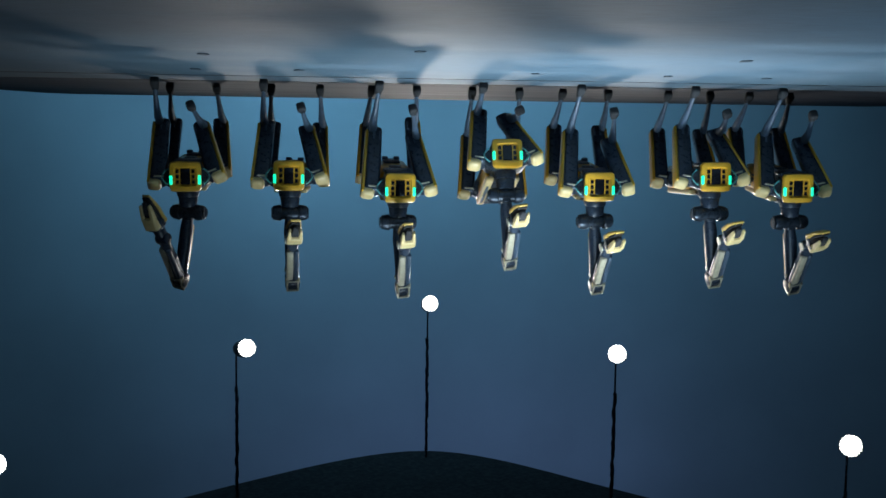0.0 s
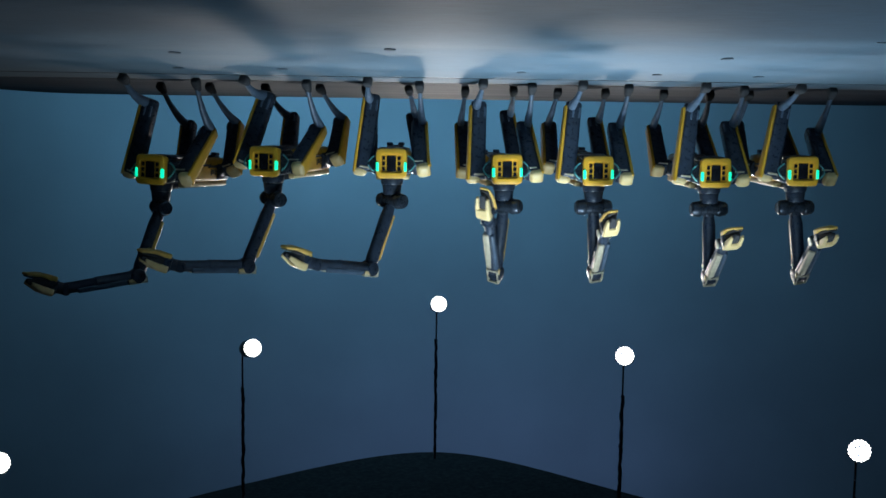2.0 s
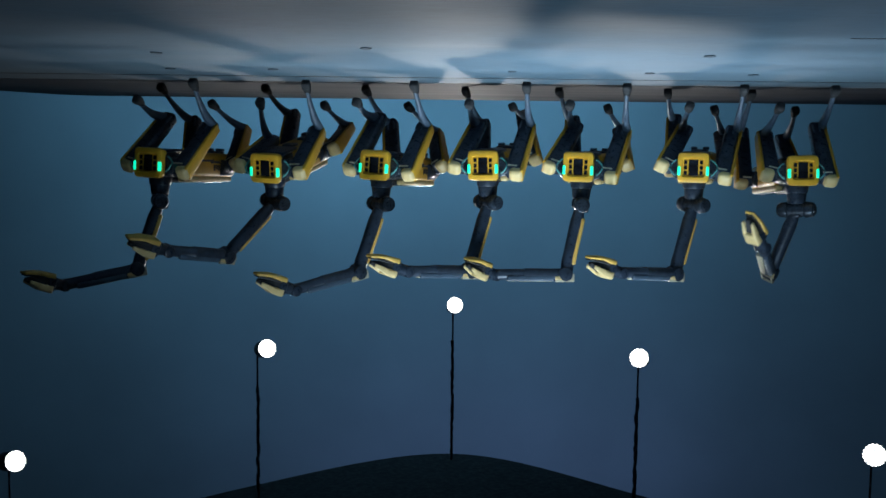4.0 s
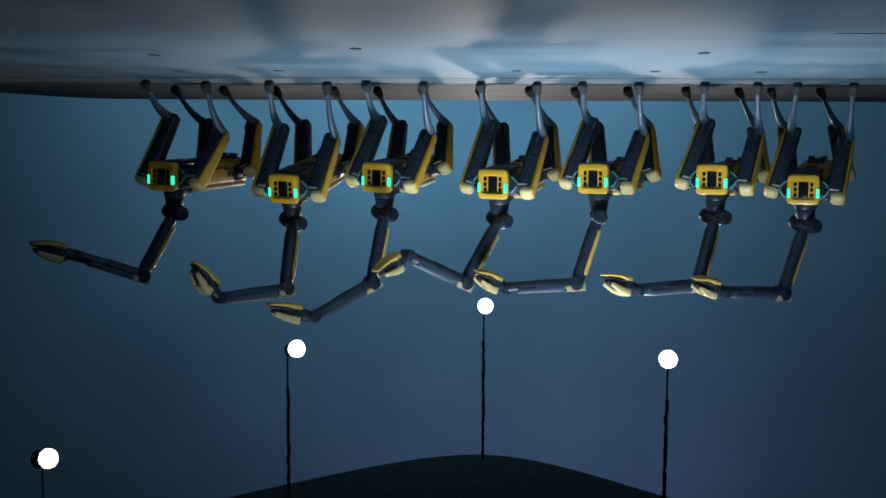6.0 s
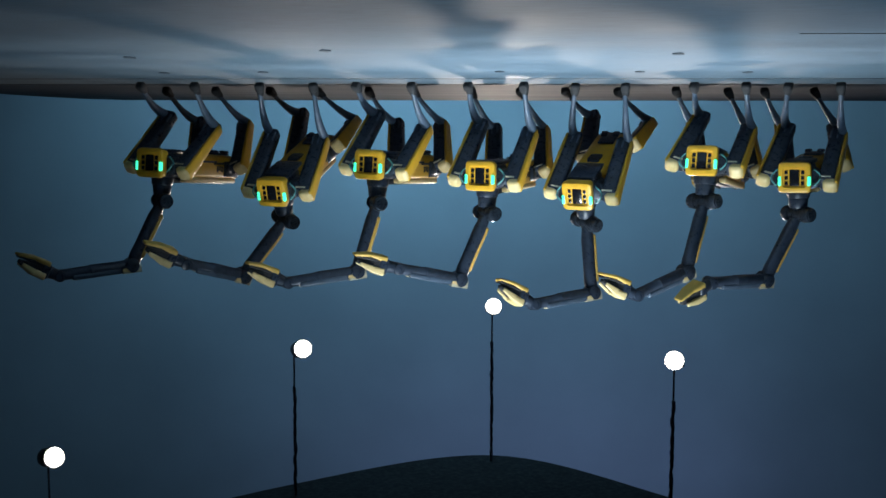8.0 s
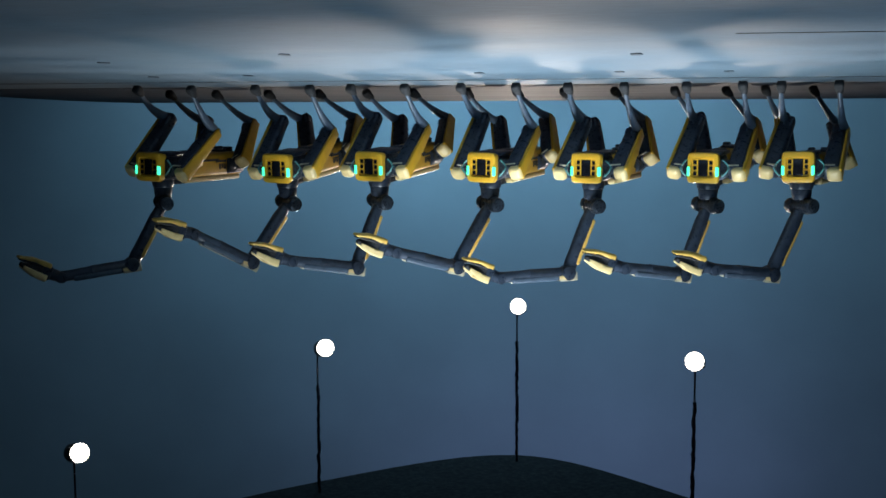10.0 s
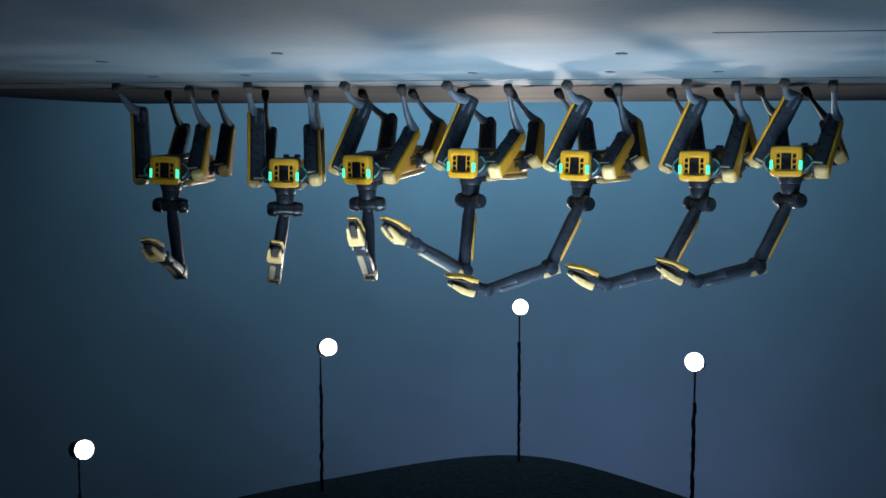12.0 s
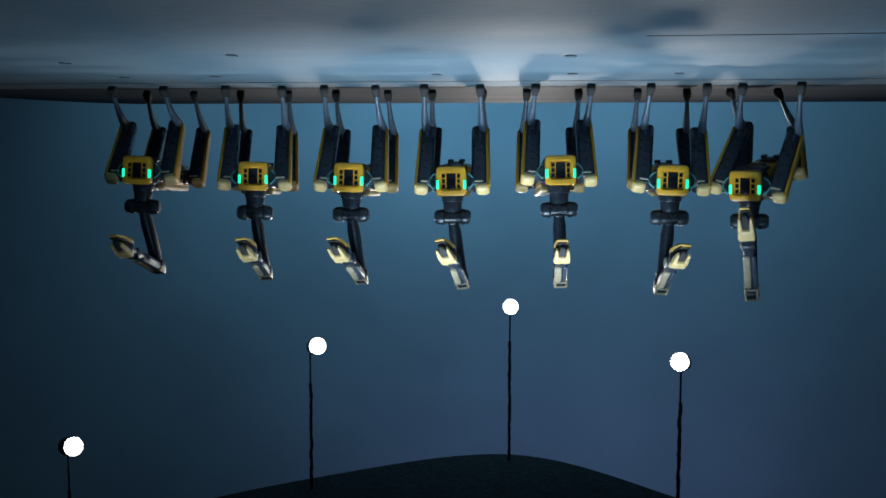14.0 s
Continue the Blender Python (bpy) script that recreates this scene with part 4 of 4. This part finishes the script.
def act_5():
    place = [
        (-0.894, 0.300, 0.553), (-0.906, 0.300, 0.474), (-0.914, 0.300, 0.558), (-0.914, 0.300, 0.488), (-0.909, 0.300, 0.476), (-0.925, 0.300, 0.517),
        (-0.941, 0.300, 0.489), (-0.931, 0.300, 0.527), (-0.939, 0.300, 0.470), (-0.962, 0.300, 0.542), (-0.962, 0.300, 0.472), (-0.962, 0.300, 0.526),
        (-0.986, 0.300, 0.531), (-0.985, 0.300, 0.527), (-0.990, 0.300, 0.459), (-0.954, 0.300, 0.488), (-0.938, 0.300, 0.482), (-0.951, 0.300, 0.546),
        (-0.951, 0.300, 0.466), (-1.033, 0.300, 0.529), (-1.032, 0.300, 0.459), (-1.032, 0.300, 0.541), (-0.984, 0.300, 0.544), (-0.975, 0.300, 0.501),
        (-1.002, 0.300, 0.462), (-0.961, 0.300, 0.511), (-0.944, 0.300, 0.488), (-0.903, 0.300, 0.577), (-0.906, 0.300, 0.528)]
    turn = [
        (1, 4, 1), (1, 3, 1), (1, 0, 1), (-0, 2, 1), (-1, 2, 1), (-1, 5, 1), (-1, -1, 1), (13, 0, -1), (17, -0, -1), (20, 1, -1), (20, 1, -1),
        (20, 1, -1), (21, 1, -0), (19, 3, -2), (21, -0, -2), (21, 6, -2), (20, 21, -1), (21, 10, -1), (21, 10, -1), (19, 1, -1), (19, 2, -1),
        (19, 2, -1), (16, 2, -2), (13, 1, -2), (19, 0, -2), (16, 22, -1), (16, 12, -1), (-6, -5, 1), (-7, -6, 1)]
    upper = [
        (111, 72), (105, 78), (106, 72), (99, 75), (110, 73), (103, 74), (52, 69), (-25, 75), (-24, 77), (-26, 75), (-26, 75), (-26, 75), (-20, 71),
        (-24, 64), (-14, 68), (-47, 77), (-123, 82), (-107, 83), (-107, 83), (-23, 68), (-23, 68), (-23, 68), (-22, 67), (-21, 68), (-16, 64),
        (-27, 71), (99, 82), (57, 80), (102, 82)]
    fore = [
        (-89, -40), (-90, -37), (-90, -43), (-89, -37), (-89, -40), (-80, -50), (-66, -26), (-32, -4), (1, 1), (1, 2), (1, 2), (1, 2), (0, 4),
        (-30, -16), (-23, 5), (-41, 17), (-35, 5), (-35, 5), (-35, 5), (-22, 2), (-22, 2), (-22, 2), (-28, -1), (-37, 7), (-28, 16), (-52, -35),
        (-85, -44), (-97, -31), (-92, -23)]
    grip = [
        (-94, -17), (-92, -14), (-91, -17), (-94, -14), (-91, -25), (-78, -35), (-46, -44), (-37, -16), (-48, -18), (-48, -18), (-48, -18), (-48, -18),
        (-48, -20), (-48, 17), (-46, 11), (-40, -24), (-30, -28), (-30, -28), (-30, -28), (-44, -21), (-44, -21), (-44, -21), (-40, -17), (-27, -18),
        (-35, -15), (-39, -22), (-85, -41), (-102, -19), (-94, -21)]
    feet = [
        (0, (-0.79, -0.01), (-0.98, -0.02), (-0.78, 0.58), (-1.07, 0.58)),
        (0.35, (-0.79, -0.01), (-1.10, -0.01), (-0.78, 0.59), (-1.07, 0.58)),
        (0.7, (-0.79, -0.02), (-1.10, -0.01), (-0.78, 0.61), (-1.07, 0.58)),
        (1, (-0.78, -0.05), (-1.10, -0.01), (-0.78, 0.62), (-1.06, 0.53)),
        (1.5, (-0.79, -0.30), (-1.10, -0.00), (-0.78, 0.62), (-1.07, 0.58)),
        (2, (-0.79, -0.30), (-1.10, -0.00), (-0.78, 0.62), (-1.07, 0.57)),
        (2.5, (-0.80, -0.09), (-1.10, 0.00), (-0.77, 0.62), (-1.08, 0.51)),
        (3, (-0.78, -0.02), (-1.09, -0.03), (-0.77, 0.58), (-1.07, 0.57)),
        (5.5, (-0.77, 0.01), (-1.09, -0.00), (-0.78, 0.62), (-1.09, 0.58)),
        (6.2, (-0.77, -0.09), (-1.09, -0.00), (-0.78, 0.63), (-1.10, 0.55)),
        (7, (-0.79, -0.49), (-1.08, -0.02), (-0.78, 0.60), (-1.11, 0.42)),
        (7.5, (-0.80, -0.09), (-1.06, 0.03), (-0.76, 0.62), (-1.08, 0.42)),
        (8, (-0.79, 0.08), (-1.07, 0.07), (-0.76, 0.66), (-1.08, 0.65)),
        (10, (-0.79, 0.03), (-1.10, 0.03), (-0.76, 0.66), (-1.07, 0.62)),
        (10.5, (-0.79, 0.01), (-1.10, 0.01), (-0.76, 0.66), (-1.07, 0.62)),
        (11, (-0.79, -0.00), (-1.11, 0.00), (-0.75, 0.67), (-1.07, 0.61)),
        (11.5, (-0.79, -0.01), (-1.11, 0.04), (-0.75, 0.65), (-1.07, 0.61)),
        (12, (-0.82, -0.30), (-1.10, 0.07), (-0.75, 0.64), (-1.06, 0.60)),
        (12.5, (-0.83, -0.05), (-1.10, 0.10), (-0.76, 0.62), (-1.08, 0.57)),
        (13, (-0.80, -0.04), (-1.11, 0.06), (-0.74, 0.60), (-1.05, 0.60)),
        (13.5, (-0.81, -0.05), (-1.04, -0.03), (-0.73, 0.58), (-1.04, 0.60)),
        (14, (-0.81, -0.06), (-1.12, -0.02), (-0.72, 0.56), (-1.04, 0.59)),
    ]
    return place, turn, upper, fore, grip, feet


def act_6():
    place = [
        (-1.574, 0.300, 0.531), (-1.580, 0.300, 0.473), (-1.593, 0.300, 0.557), (-1.599, 0.300, 0.500), (-1.589, 0.300, 0.479), (-1.590, 0.300, 0.527),
        (-1.582, 0.300, 0.509), (-1.582, 0.300, 0.518), (-1.574, 0.300, 0.459), (-1.626, 0.300, 0.540), (-1.626, 0.300, 0.470), (-1.626, 0.300, 0.513),
        (-1.649, 0.300, 0.531), (-1.646, 0.300, 0.519), (-1.650, 0.300, 0.474), (-1.636, 0.300, 0.479), (-1.634, 0.300, 0.474), (-1.625, 0.300, 0.527),
        (-1.625, 0.300, 0.447), (-1.671, 0.300, 0.522), (-1.670, 0.300, 0.451), (-1.669, 0.300, 0.531), (-1.636, 0.300, 0.534), (-1.658, 0.300, 0.484),
        (-1.663, 0.300, 0.456), (-1.642, 0.300, 0.525), (-1.646, 0.300, 0.483), (-1.596, 0.300, 0.527), (-1.568, 0.300, 0.537)]
    turn = [
        (2, -2, 1), (1, -1, 1), (1, -0, 1), (1, 1, 1), (1, 2, 1), (1, 5, 2), (1, 1, 2), (2, 2, 2), (16, 1, -0), (21, 1, -1), (21, 1, -1), (21, 1, -1),
        (22, 1, -0), (20, 2, -2), (20, -1, 1), (20, 3, -3), (22, -6, -1), (22, -2, -1), (22, -2, -1), (20, 2, -1), (20, 3, -1), (20, 3, -1),
        (19, 4, -1), (19, 3, -1), (20, 1, -0), (19, 9, -1), (21, 8, -1), (19, 6, -1), (-1, 0, -1)]
    upper = [
        (126, 73), (108, 68), (110, 72), (100, 65), (121, 79), (129, 74), (131, 56), (47, 70), (-27, 73), (-30, 78), (-30, 78), (-30, 78), (-47, 66),
        (-29, 76), (-21, 77), (-11, 66), (-23, 75), (-25, 75), (-25, 75), (-19, 69), (-19, 69), (-19, 69), (-19, 68), (-16, 67), (-10, 63), (-21, 67),
        (-20, 68), (77, 75), (72, 77)]
    fore = [
        (-83, -40), (-86, -30), (-86, -43), (-86, -35), (-86, -34), (-85, -35), (-79, -45), (-66, -25), (-32, -4), (-28, 1), (-28, 1), (-28, 1),
        (-28, 1), (-32, 0), (-4, -8), (-21, 2), (-40, 14), (-40, 14), (-40, 14), (-34, -8), (-34, -8), (-34, -8), (-36, -8), (-30, 1), (-32, 10),
        (-29, -8), (-46, -26), (-84, -44), (-95, -25)]
    grip = [
        (-90, -20), (-91, -14), (-90, -18), (-93, -14), (-91, -18), (-93, -16), (-86, -24), (-45, -44), (-37, -16), (-35, -18), (-35, -18), (-35, -18),
        (-39, -16), (-28, -14), (-43, -5), (-47, 20), (-32, -23), (-32, -23), (-32, -23), (-31, -17), (-31, -17), (-31, -17), (-23, -15), (-29, -15),
        (-31, -20), (-33, -16), (-41, -22), (-81, -43), (-102, -21)]
    feet = [
        (0, (-1.45, -0.03), (-1.63, -0.06), (-1.46, 0.60), (-1.73, 0.60)),
        (0.35, (-1.45, -0.03), (-1.75, -0.02), (-1.46, 0.60), (-1.73, 0.60)),
        (0.7, (-1.45, -0.03), (-1.75, -0.02), (-1.46, 0.61), (-1.73, 0.59)),
        (1, (-1.46, -0.05), (-1.75, -0.02), (-1.46, 0.61), (-1.72, 0.53)),
        (1.5, (-1.47, -0.30), (-1.75, -0.03), (-1.46, 0.62), (-1.73, 0.59)),
        (2, (-1.46, -0.30), (-1.75, -0.04), (-1.45, 0.63), (-1.73, 0.58)),
        (2.5, (-1.47, -0.07), (-1.75, -0.04), (-1.45, 0.64), (-1.75, 0.51)),
        (3, (-1.45, -0.01), (-1.75, -0.03), (-1.44, 0.60), (-1.73, 0.57)),
        (5.5, (-1.45, 0.01), (-1.74, -0.03), (-1.45, 0.56), (-1.77, 0.62)),
        (6.2, (-1.44, -0.08), (-1.74, -0.03), (-1.45, 0.56), (-1.78, 0.59)),
        (7, (-1.41, -0.48), (-1.74, -0.04), (-1.44, 0.57), (-1.77, 0.43)),
        (7.5, (-1.46, -0.10), (-1.73, 0.01), (-1.43, 0.68), (-1.75, 0.50)),
        (8, (-1.44, -0.00), (-1.72, -0.01), (-1.42, 0.55), (-1.75, 0.66)),
        (10, (-1.44, 0.02), (-1.74, -0.00), (-1.43, 0.62), (-1.74, 0.65)),
        (10.5, (-1.44, 0.02), (-1.74, 0.00), (-1.43, 0.64), (-1.74, 0.64)),
        (11, (-1.44, 0.02), (-1.75, 0.00), (-1.44, 0.66), (-1.74, 0.64)),
        (11.5, (-1.44, 0.02), (-1.74, -0.05), (-1.44, 0.66), (-1.73, 0.64)),
        (12, (-1.45, -0.30), (-1.73, -0.10), (-1.44, 0.65), (-1.72, 0.63)),
        (12.5, (-1.45, -0.08), (-1.72, -0.16), (-1.44, 0.65), (-1.74, 0.55)),
        (13, (-1.45, -0.01), (-1.74, -0.10), (-1.43, 0.63), (-1.71, 0.63)),
        (13.5, (-1.45, -0.02), (-1.68, -0.10), (-1.42, 0.61), (-1.71, 0.62)),
        (14, (-1.45, -0.03), (-1.76, 0.00), (-1.40, 0.59), (-1.70, 0.62)),
    ]
    return place, turn, upper, fore, grip, feet


def act_7():
    place = [
        (-2.073, 0.300, 0.548), (-2.083, 0.300, 0.467), (-2.102, 0.300, 0.535), (-2.116, 0.300, 0.483), (-2.100, 0.300, 0.470), (-2.109, 0.300, 0.517),
        (-2.085, 0.300, 0.506), (-2.088, 0.300, 0.571), (-2.088, 0.300, 0.511), (-2.057, 0.300, 0.549), (-2.146, 0.300, 0.482), (-2.146, 0.300, 0.565),
        (-2.151, 0.300, 0.548), (-2.167, 0.300, 0.514), (-2.156, 0.300, 0.447), (-2.147, 0.300, 0.494), (-2.144, 0.300, 0.492), (-2.148, 0.300, 0.540),
        (-2.148, 0.300, 0.460), (-2.171, 0.300, 0.537), (-2.171, 0.300, 0.467), (-2.172, 0.300, 0.502), (-2.140, 0.300, 0.526), (-2.165, 0.300, 0.479),
        (-2.160, 0.300, 0.436), (-2.157, 0.300, 0.512), (-2.155, 0.300, 0.469), (-2.131, 0.300, 0.552), (-2.104, 0.300, 0.530)]
    turn = [
        (4, 4, 1), (4, 3, 1), (3, 3, 1), (3, 1, 1), (3, 1, 1), (4, 6, 2), (2, -8, 1), (2, -5, 1), (3, -5, 1), (14, 0, 0), (23, 8, 0), (23, 8, 0),
        (22, 6, 0), (22, 2, -0), (20, -2, 0), (22, 4, -0), (23, 4, 1), (23, 2, 1), (23, 2, 1), (20, 0, 1), (20, 0, 1), (21, 0, 1), (21, 0, 1),
        (21, 2, -0), (21, -0, 0), (21, 8, -1), (20, 2, 1), (21, 3, 0), (19, 5, 0)]
    upper = [
        (126, 71), (122, 72), (121, 72), (106, 69), (137, 76), (129, 73), (118, 69), (127, 53), (54, 67), (-23, 74), (-8, 72), (-8, 72), (-7, 73),
        (-15, 73), (-3, 73), (-13, 71), (-2, 65), (-2, 65), (-2, 65), (-8, 67), (-8, 67), (-8, 67), (-9, 67), (-11, 65), (-6, 65), (-14, 65), (-9, 66),
        (-30, 67), (116, 79)]
    fore = [
        (-83, -42), (-84, -35), (-85, -44), (-85, -35), (-84, -35), (-82, -41), (-85, -38), (-79, -44), (-66, -26), (-32, -4), (-29, -8), (-29, -8),
        (-25, -4), (-27, 2), (-24, 15), (-30, 8), (-33, -1), (-33, -1), (-33, -1), (-32, -7), (-32, -7), (-32, -7), (-28, -9), (-31, -3), (-28, 10),
        (-32, -8), (-32, 0), (-38, -25), (-77, -46)]
    grip = [
        (-90, -15), (-89, -14), (-87, -17), (-90, -14), (-88, -14), (-89, -18), (-87, -15), (-86, -24), (-46, -43), (-37, -16), (-39, -13), (-39, -13),
        (-39, -14), (-29, -16), (-27, -15), (-23, -18), (-40, 21), (-40, 21), (-40, 21), (-30, -16), (-30, -16), (-30, -16), (-29, -18), (-29, -18),
        (-22, -24), (-29, -18), (-22, -19), (-51, -18), (-74, -44)]
    feet = [
        (0, (-1.98, 0.01), (-2.14, -0.05), (-1.98, 0.59), (-2.24, 0.58)),
        (0.35, (-1.98, 0.01), (-2.28, 0.01), (-1.98, 0.59), (-2.24, 0.57)),
        (0.7, (-1.97, 0.00), (-2.28, 0.01), (-1.99, 0.59), (-2.24, 0.57)),
        (1, (-1.98, -0.03), (-2.28, 0.01), (-1.99, 0.59), (-2.26, 0.55)),
        (1.5, (-1.98, -0.30), (-2.28, 0.02), (-1.99, 0.59), (-2.24, 0.57)),
        (2, (-1.98, -0.30), (-2.28, 0.02), (-1.98, 0.59), (-2.24, 0.57)),
        (2.5, (-1.98, -0.08), (-2.28, 0.03), (-1.98, 0.59), (-2.28, 0.52)),
        (3, (-1.96, -0.02), (-2.25, -0.04), (-1.96, 0.59), (-2.23, 0.56)),
        (5.5, (-1.96, 0.01), (-2.27, -0.01), (-1.98, 0.61), (-2.26, 0.60)),
        (6.2, (-1.97, -0.00), (-2.27, -0.00), (-1.98, 0.63), (-2.27, 0.58)),
        (7, (-2.02, -0.10), (-2.27, 0.01), (-1.99, 0.66), (-2.32, 0.47)),
        (7.5, (-1.99, -0.11), (-2.24, 0.02), (-1.97, 0.66), (-2.28, 0.43)),
        (8, (-1.96, 0.04), (-2.23, -0.01), (-1.97, 0.66), (-2.26, 0.63)),
        (10, (-1.95, 0.03), (-2.25, 0.01), (-1.96, 0.58), (-2.25, 0.64)),
        (10.5, (-1.95, 0.03), (-2.25, 0.01), (-1.95, 0.57), (-2.25, 0.64)),
        (11, (-1.95, 0.02), (-2.26, 0.02), (-1.95, 0.55), (-2.24, 0.65)),
        (11.5, (-1.95, 0.02), (-2.25, -0.04), (-1.95, 0.56), (-2.24, 0.64)),
        (12, (-1.95, -0.30), (-2.24, -0.09), (-1.96, 0.57), (-2.24, 0.63)),
        (12.5, (-1.96, -0.07), (-2.23, -0.14), (-1.96, 0.57), (-2.27, 0.54)),
        (13, (-1.95, 0.00), (-2.24, -0.13), (-1.96, 0.59), (-2.24, 0.62)),
        (13.5, (-1.95, -0.00), (-2.18, -0.16), (-1.96, 0.60), (-2.24, 0.61)),
        (14, (-1.95, -0.01), (-2.25, -0.09), (-1.96, 0.62), (-2.24, 0.61)),
    ]
    return place, turn, upper, fore, grip, feet


# lifts of the feet, in metres: (time, front left, front right, rear left, rear right)
LIFTS = [
    (0.0, 0.0, 0.13, 0.0, 0.0), (0.2, 0.0, 0.04, 0.0, 0.0), (0.4, 0.0, 0.0, 0.0, 0.0), (0.6, 0.0, 0.0, 0.0, 0.0), (1.0, 0.1, 0.0, 0.0, 0.11), (1.4, 0.0, 0.0, 0.0, 0.0),
    (2.1, 0.0, 0.0, 0.0, 0.0), (2.5, 0.13, 0.0, 0.0, 0.14), (2.9, 0.0, 0.0, 0.0, 0.0), (3.6, 0.0, 0.0, 0.0, 0.0), (4.0, 0.1, 0.0, 0.0, 0.1), (4.4, 0.0, 0.0, 0.0, 0.0),
    (6.1, 0.0, 0.0, 0.0, 0.0), (6.5, 0.06, 0.0, 0.0, 0.07), (6.9, 0.0, 0.0, 0.0, 0.0), (7.1, 0.0, 0.0, 0.0, 0.0), (7.5, 0.065, 0.0, 0.0, 0.075), (7.9, 0.0, 0.0, 0.0, 0.0),
    (11.1, 0.0, 0.0, 0.0, 0.0), (11.5, 0.025, 0.0, 0.0, 0.03), (11.9, 0.0, 0.0, 0.0, 0.0), (12.1, 0.0, 0.0, 0.0, 0.0), (12.5, 0.12, 0.0, 0.0, 0.12), (12.9, 0.0, 0.0, 0.0, 0.0),
    (13.1, 0.0, 0.0, 0.0, 0.0), (13.5, 0.0, 0.1, 0.0, 0.0), (13.9, 0.0, 0.0, 0.0, 0.0), (14.0, 0.0, 0.0, 0.0, 0.0)]


def smooth(times, values, t):
    """A value between keyed values, gliding without overshoot."""
    if t <= times[0]:
        return np.array(values[0], float)
    if t >= times[-1]:
        return np.array(values[-1], float)
    i = int(np.searchsorted(times, t, side="right")) - 1
    h = times[i + 1] - times[i]
    u = (t - times[i]) / h
    p = [np.array(values[min(max(k, 0), len(values) - 1)], float) for k in (i - 1, i, i + 1, i + 2)]
    tt = [times[min(max(k, 0), len(times) - 1)] for k in (i - 1, i, i + 1, i + 2)]
    s = [(p[k + 1] - p[k]) / max(tt[k + 1] - tt[k], 0.25) for k in range(3)]

    def slope(a, b):
        return np.where(a * b > 0, 2 * a * b / np.where(np.abs(a + b) > 1e-9, a + b, 1), 0)

    m0, m1 = slope(s[0], s[1]) * h, slope(s[1], s[2]) * h
    return (2 * u**3 - 3 * u**2 + 1) * p[1] + (u**3 - 2 * u**2 + u) * m0 + (3 * u**2 - 2 * u**3) * p[2] + (u**3 - u**2) * m1


def direction(angles):
    a, e = radians(angles[0]), radians(angles[1])
    return (math.cos(e) * math.cos(a), math.cos(e) * math.sin(a), math.sin(e))


def basis(x, z_hint, at):
    """A pose at a point, x along the first direction and z near the second."""
    x = x.normalized()
    y = z_hint.cross(x).normalized()
    z = x.cross(y)
    return Matrix(((x.x, y.x, z.x, at.x), (x.y, y.y, z.y, at.y), (x.z, y.z, z.z, at.z), (0, 0, 0, 1)))


def body_pose(c, yaw, pitch, roll):
    a, b, r = radians(yaw), radians(pitch), radians(roll)
    f = Vector((math.sin(a) * math.cos(b), -math.cos(a) * math.cos(b), math.sin(b)))
    left = Vector((math.cos(a), math.sin(a), 0))
    left = left * math.cos(r) + f.cross(left) * math.sin(r)
    up = f.cross(left)
    return Matrix(((f.x, left.x, up.x, c[0]), (f.y, left.y, up.y, c[1]), (f.z, left.z, up.z, c[2]), (0, 0, 0, 1)))


def dance(robot, act):
    place, turn, upper, fore, grip, feet = act
    kinds = {}
    for ob in robot.children:
        kinds.setdefault(ob.name.split(".")[0], []).append(ob)
    arm = [kinds[k][0] for k in ("shoulder", "upper_arm", "forearm", "gripper")]
    rows = {ob: [] for ob in (robot, *arm, *kinds["thigh"], *kinds["shin"])}
    dirs = [[direction(a) for a in link] for link in (upper, fore, grip)]
    lift_t, foot_t = [r[0] for r in LIFTS], [r[0] for r in feet]
    lift_v, foot_v = [r[1:] for r in LIFTS], [[c for p in r[1:] for c in p] for r in feet]
    for step in range(141):
        t = step / 10
        m = body_pose(smooth(TIMES, place, t), *smooth(TIMES, turn, t))
        back = m.inverted()
        rows[robot].append((t, m))
        lift, foot = smooth(lift_t, lift_v, t), smooth(foot_t, foot_v, t)
        for k, (a, b) in enumerate(LEGS):
            sole = back @ Vector((foot[2 * k], foot[2 * k + 1], 0.024 + lift[k]))
            axle = Vector((a * HIP_X, b * (HIP_Y - HIP_ARM), HIP_Z))
            y, z = b * (sole - axle).y, (sole - axle).z
            swing = math.atan2(z, y) + math.atan2(math.sqrt(max(y * y + z * z - HIP_ARM**2, 1e-6)), HIP_ARM)
            out = Vector((0, b * math.cos(swing), math.sin(swing)))
            hip = axle + out * HIP_ARM
            side = out * b
            d = sole - hip
            reach = min(d.length, THIGH + SHIN - 0.004)
            along = d.normalized()
            bend = Vector((-1, 0, 0)) - along * Vector((-1, 0, 0)).dot(along)
            bend.normalize()
            x = (THIGH**2 - SHIN**2 + reach**2) / (2 * reach)
            knee = hip + along * x + bend * math.sqrt(max(THIGH**2 - x * x, 0))
            for ob, p, q in ((kinds["thigh"][k], hip, knee), (kinds["shin"][k], knee, sole)):
                u = (q - p).normalized()
                rows[ob].append((t, basis(u, u.cross(side), p)))
        turned = back.to_3x3()
        u, f, g = ((turned @ Vector(smooth(TIMES, d, t))).normalized() for d in dirs)
        n = u.cross(f).normalized()
        joint = SHOULDER
        rows[arm[0]].append((t, basis(n.cross(Vector((0, 0, 1))), Vector((0, 0, 1)), joint)))
        for ob, d, length in zip(arm[1:], (u, f, g), (UPPER, FORE, GRIP)):
            rows[ob].append((t, basis(d, d.cross(n), joint)))
            joint = joint + d * length
    for ob, r in rows.items():
        walk(ob, r)


def motions():
    for robot, act in zip(ROBOTS, (act_1, act_2, act_3, act_4, act_5, act_6, act_7)):
        dance(robot, act())


motions()
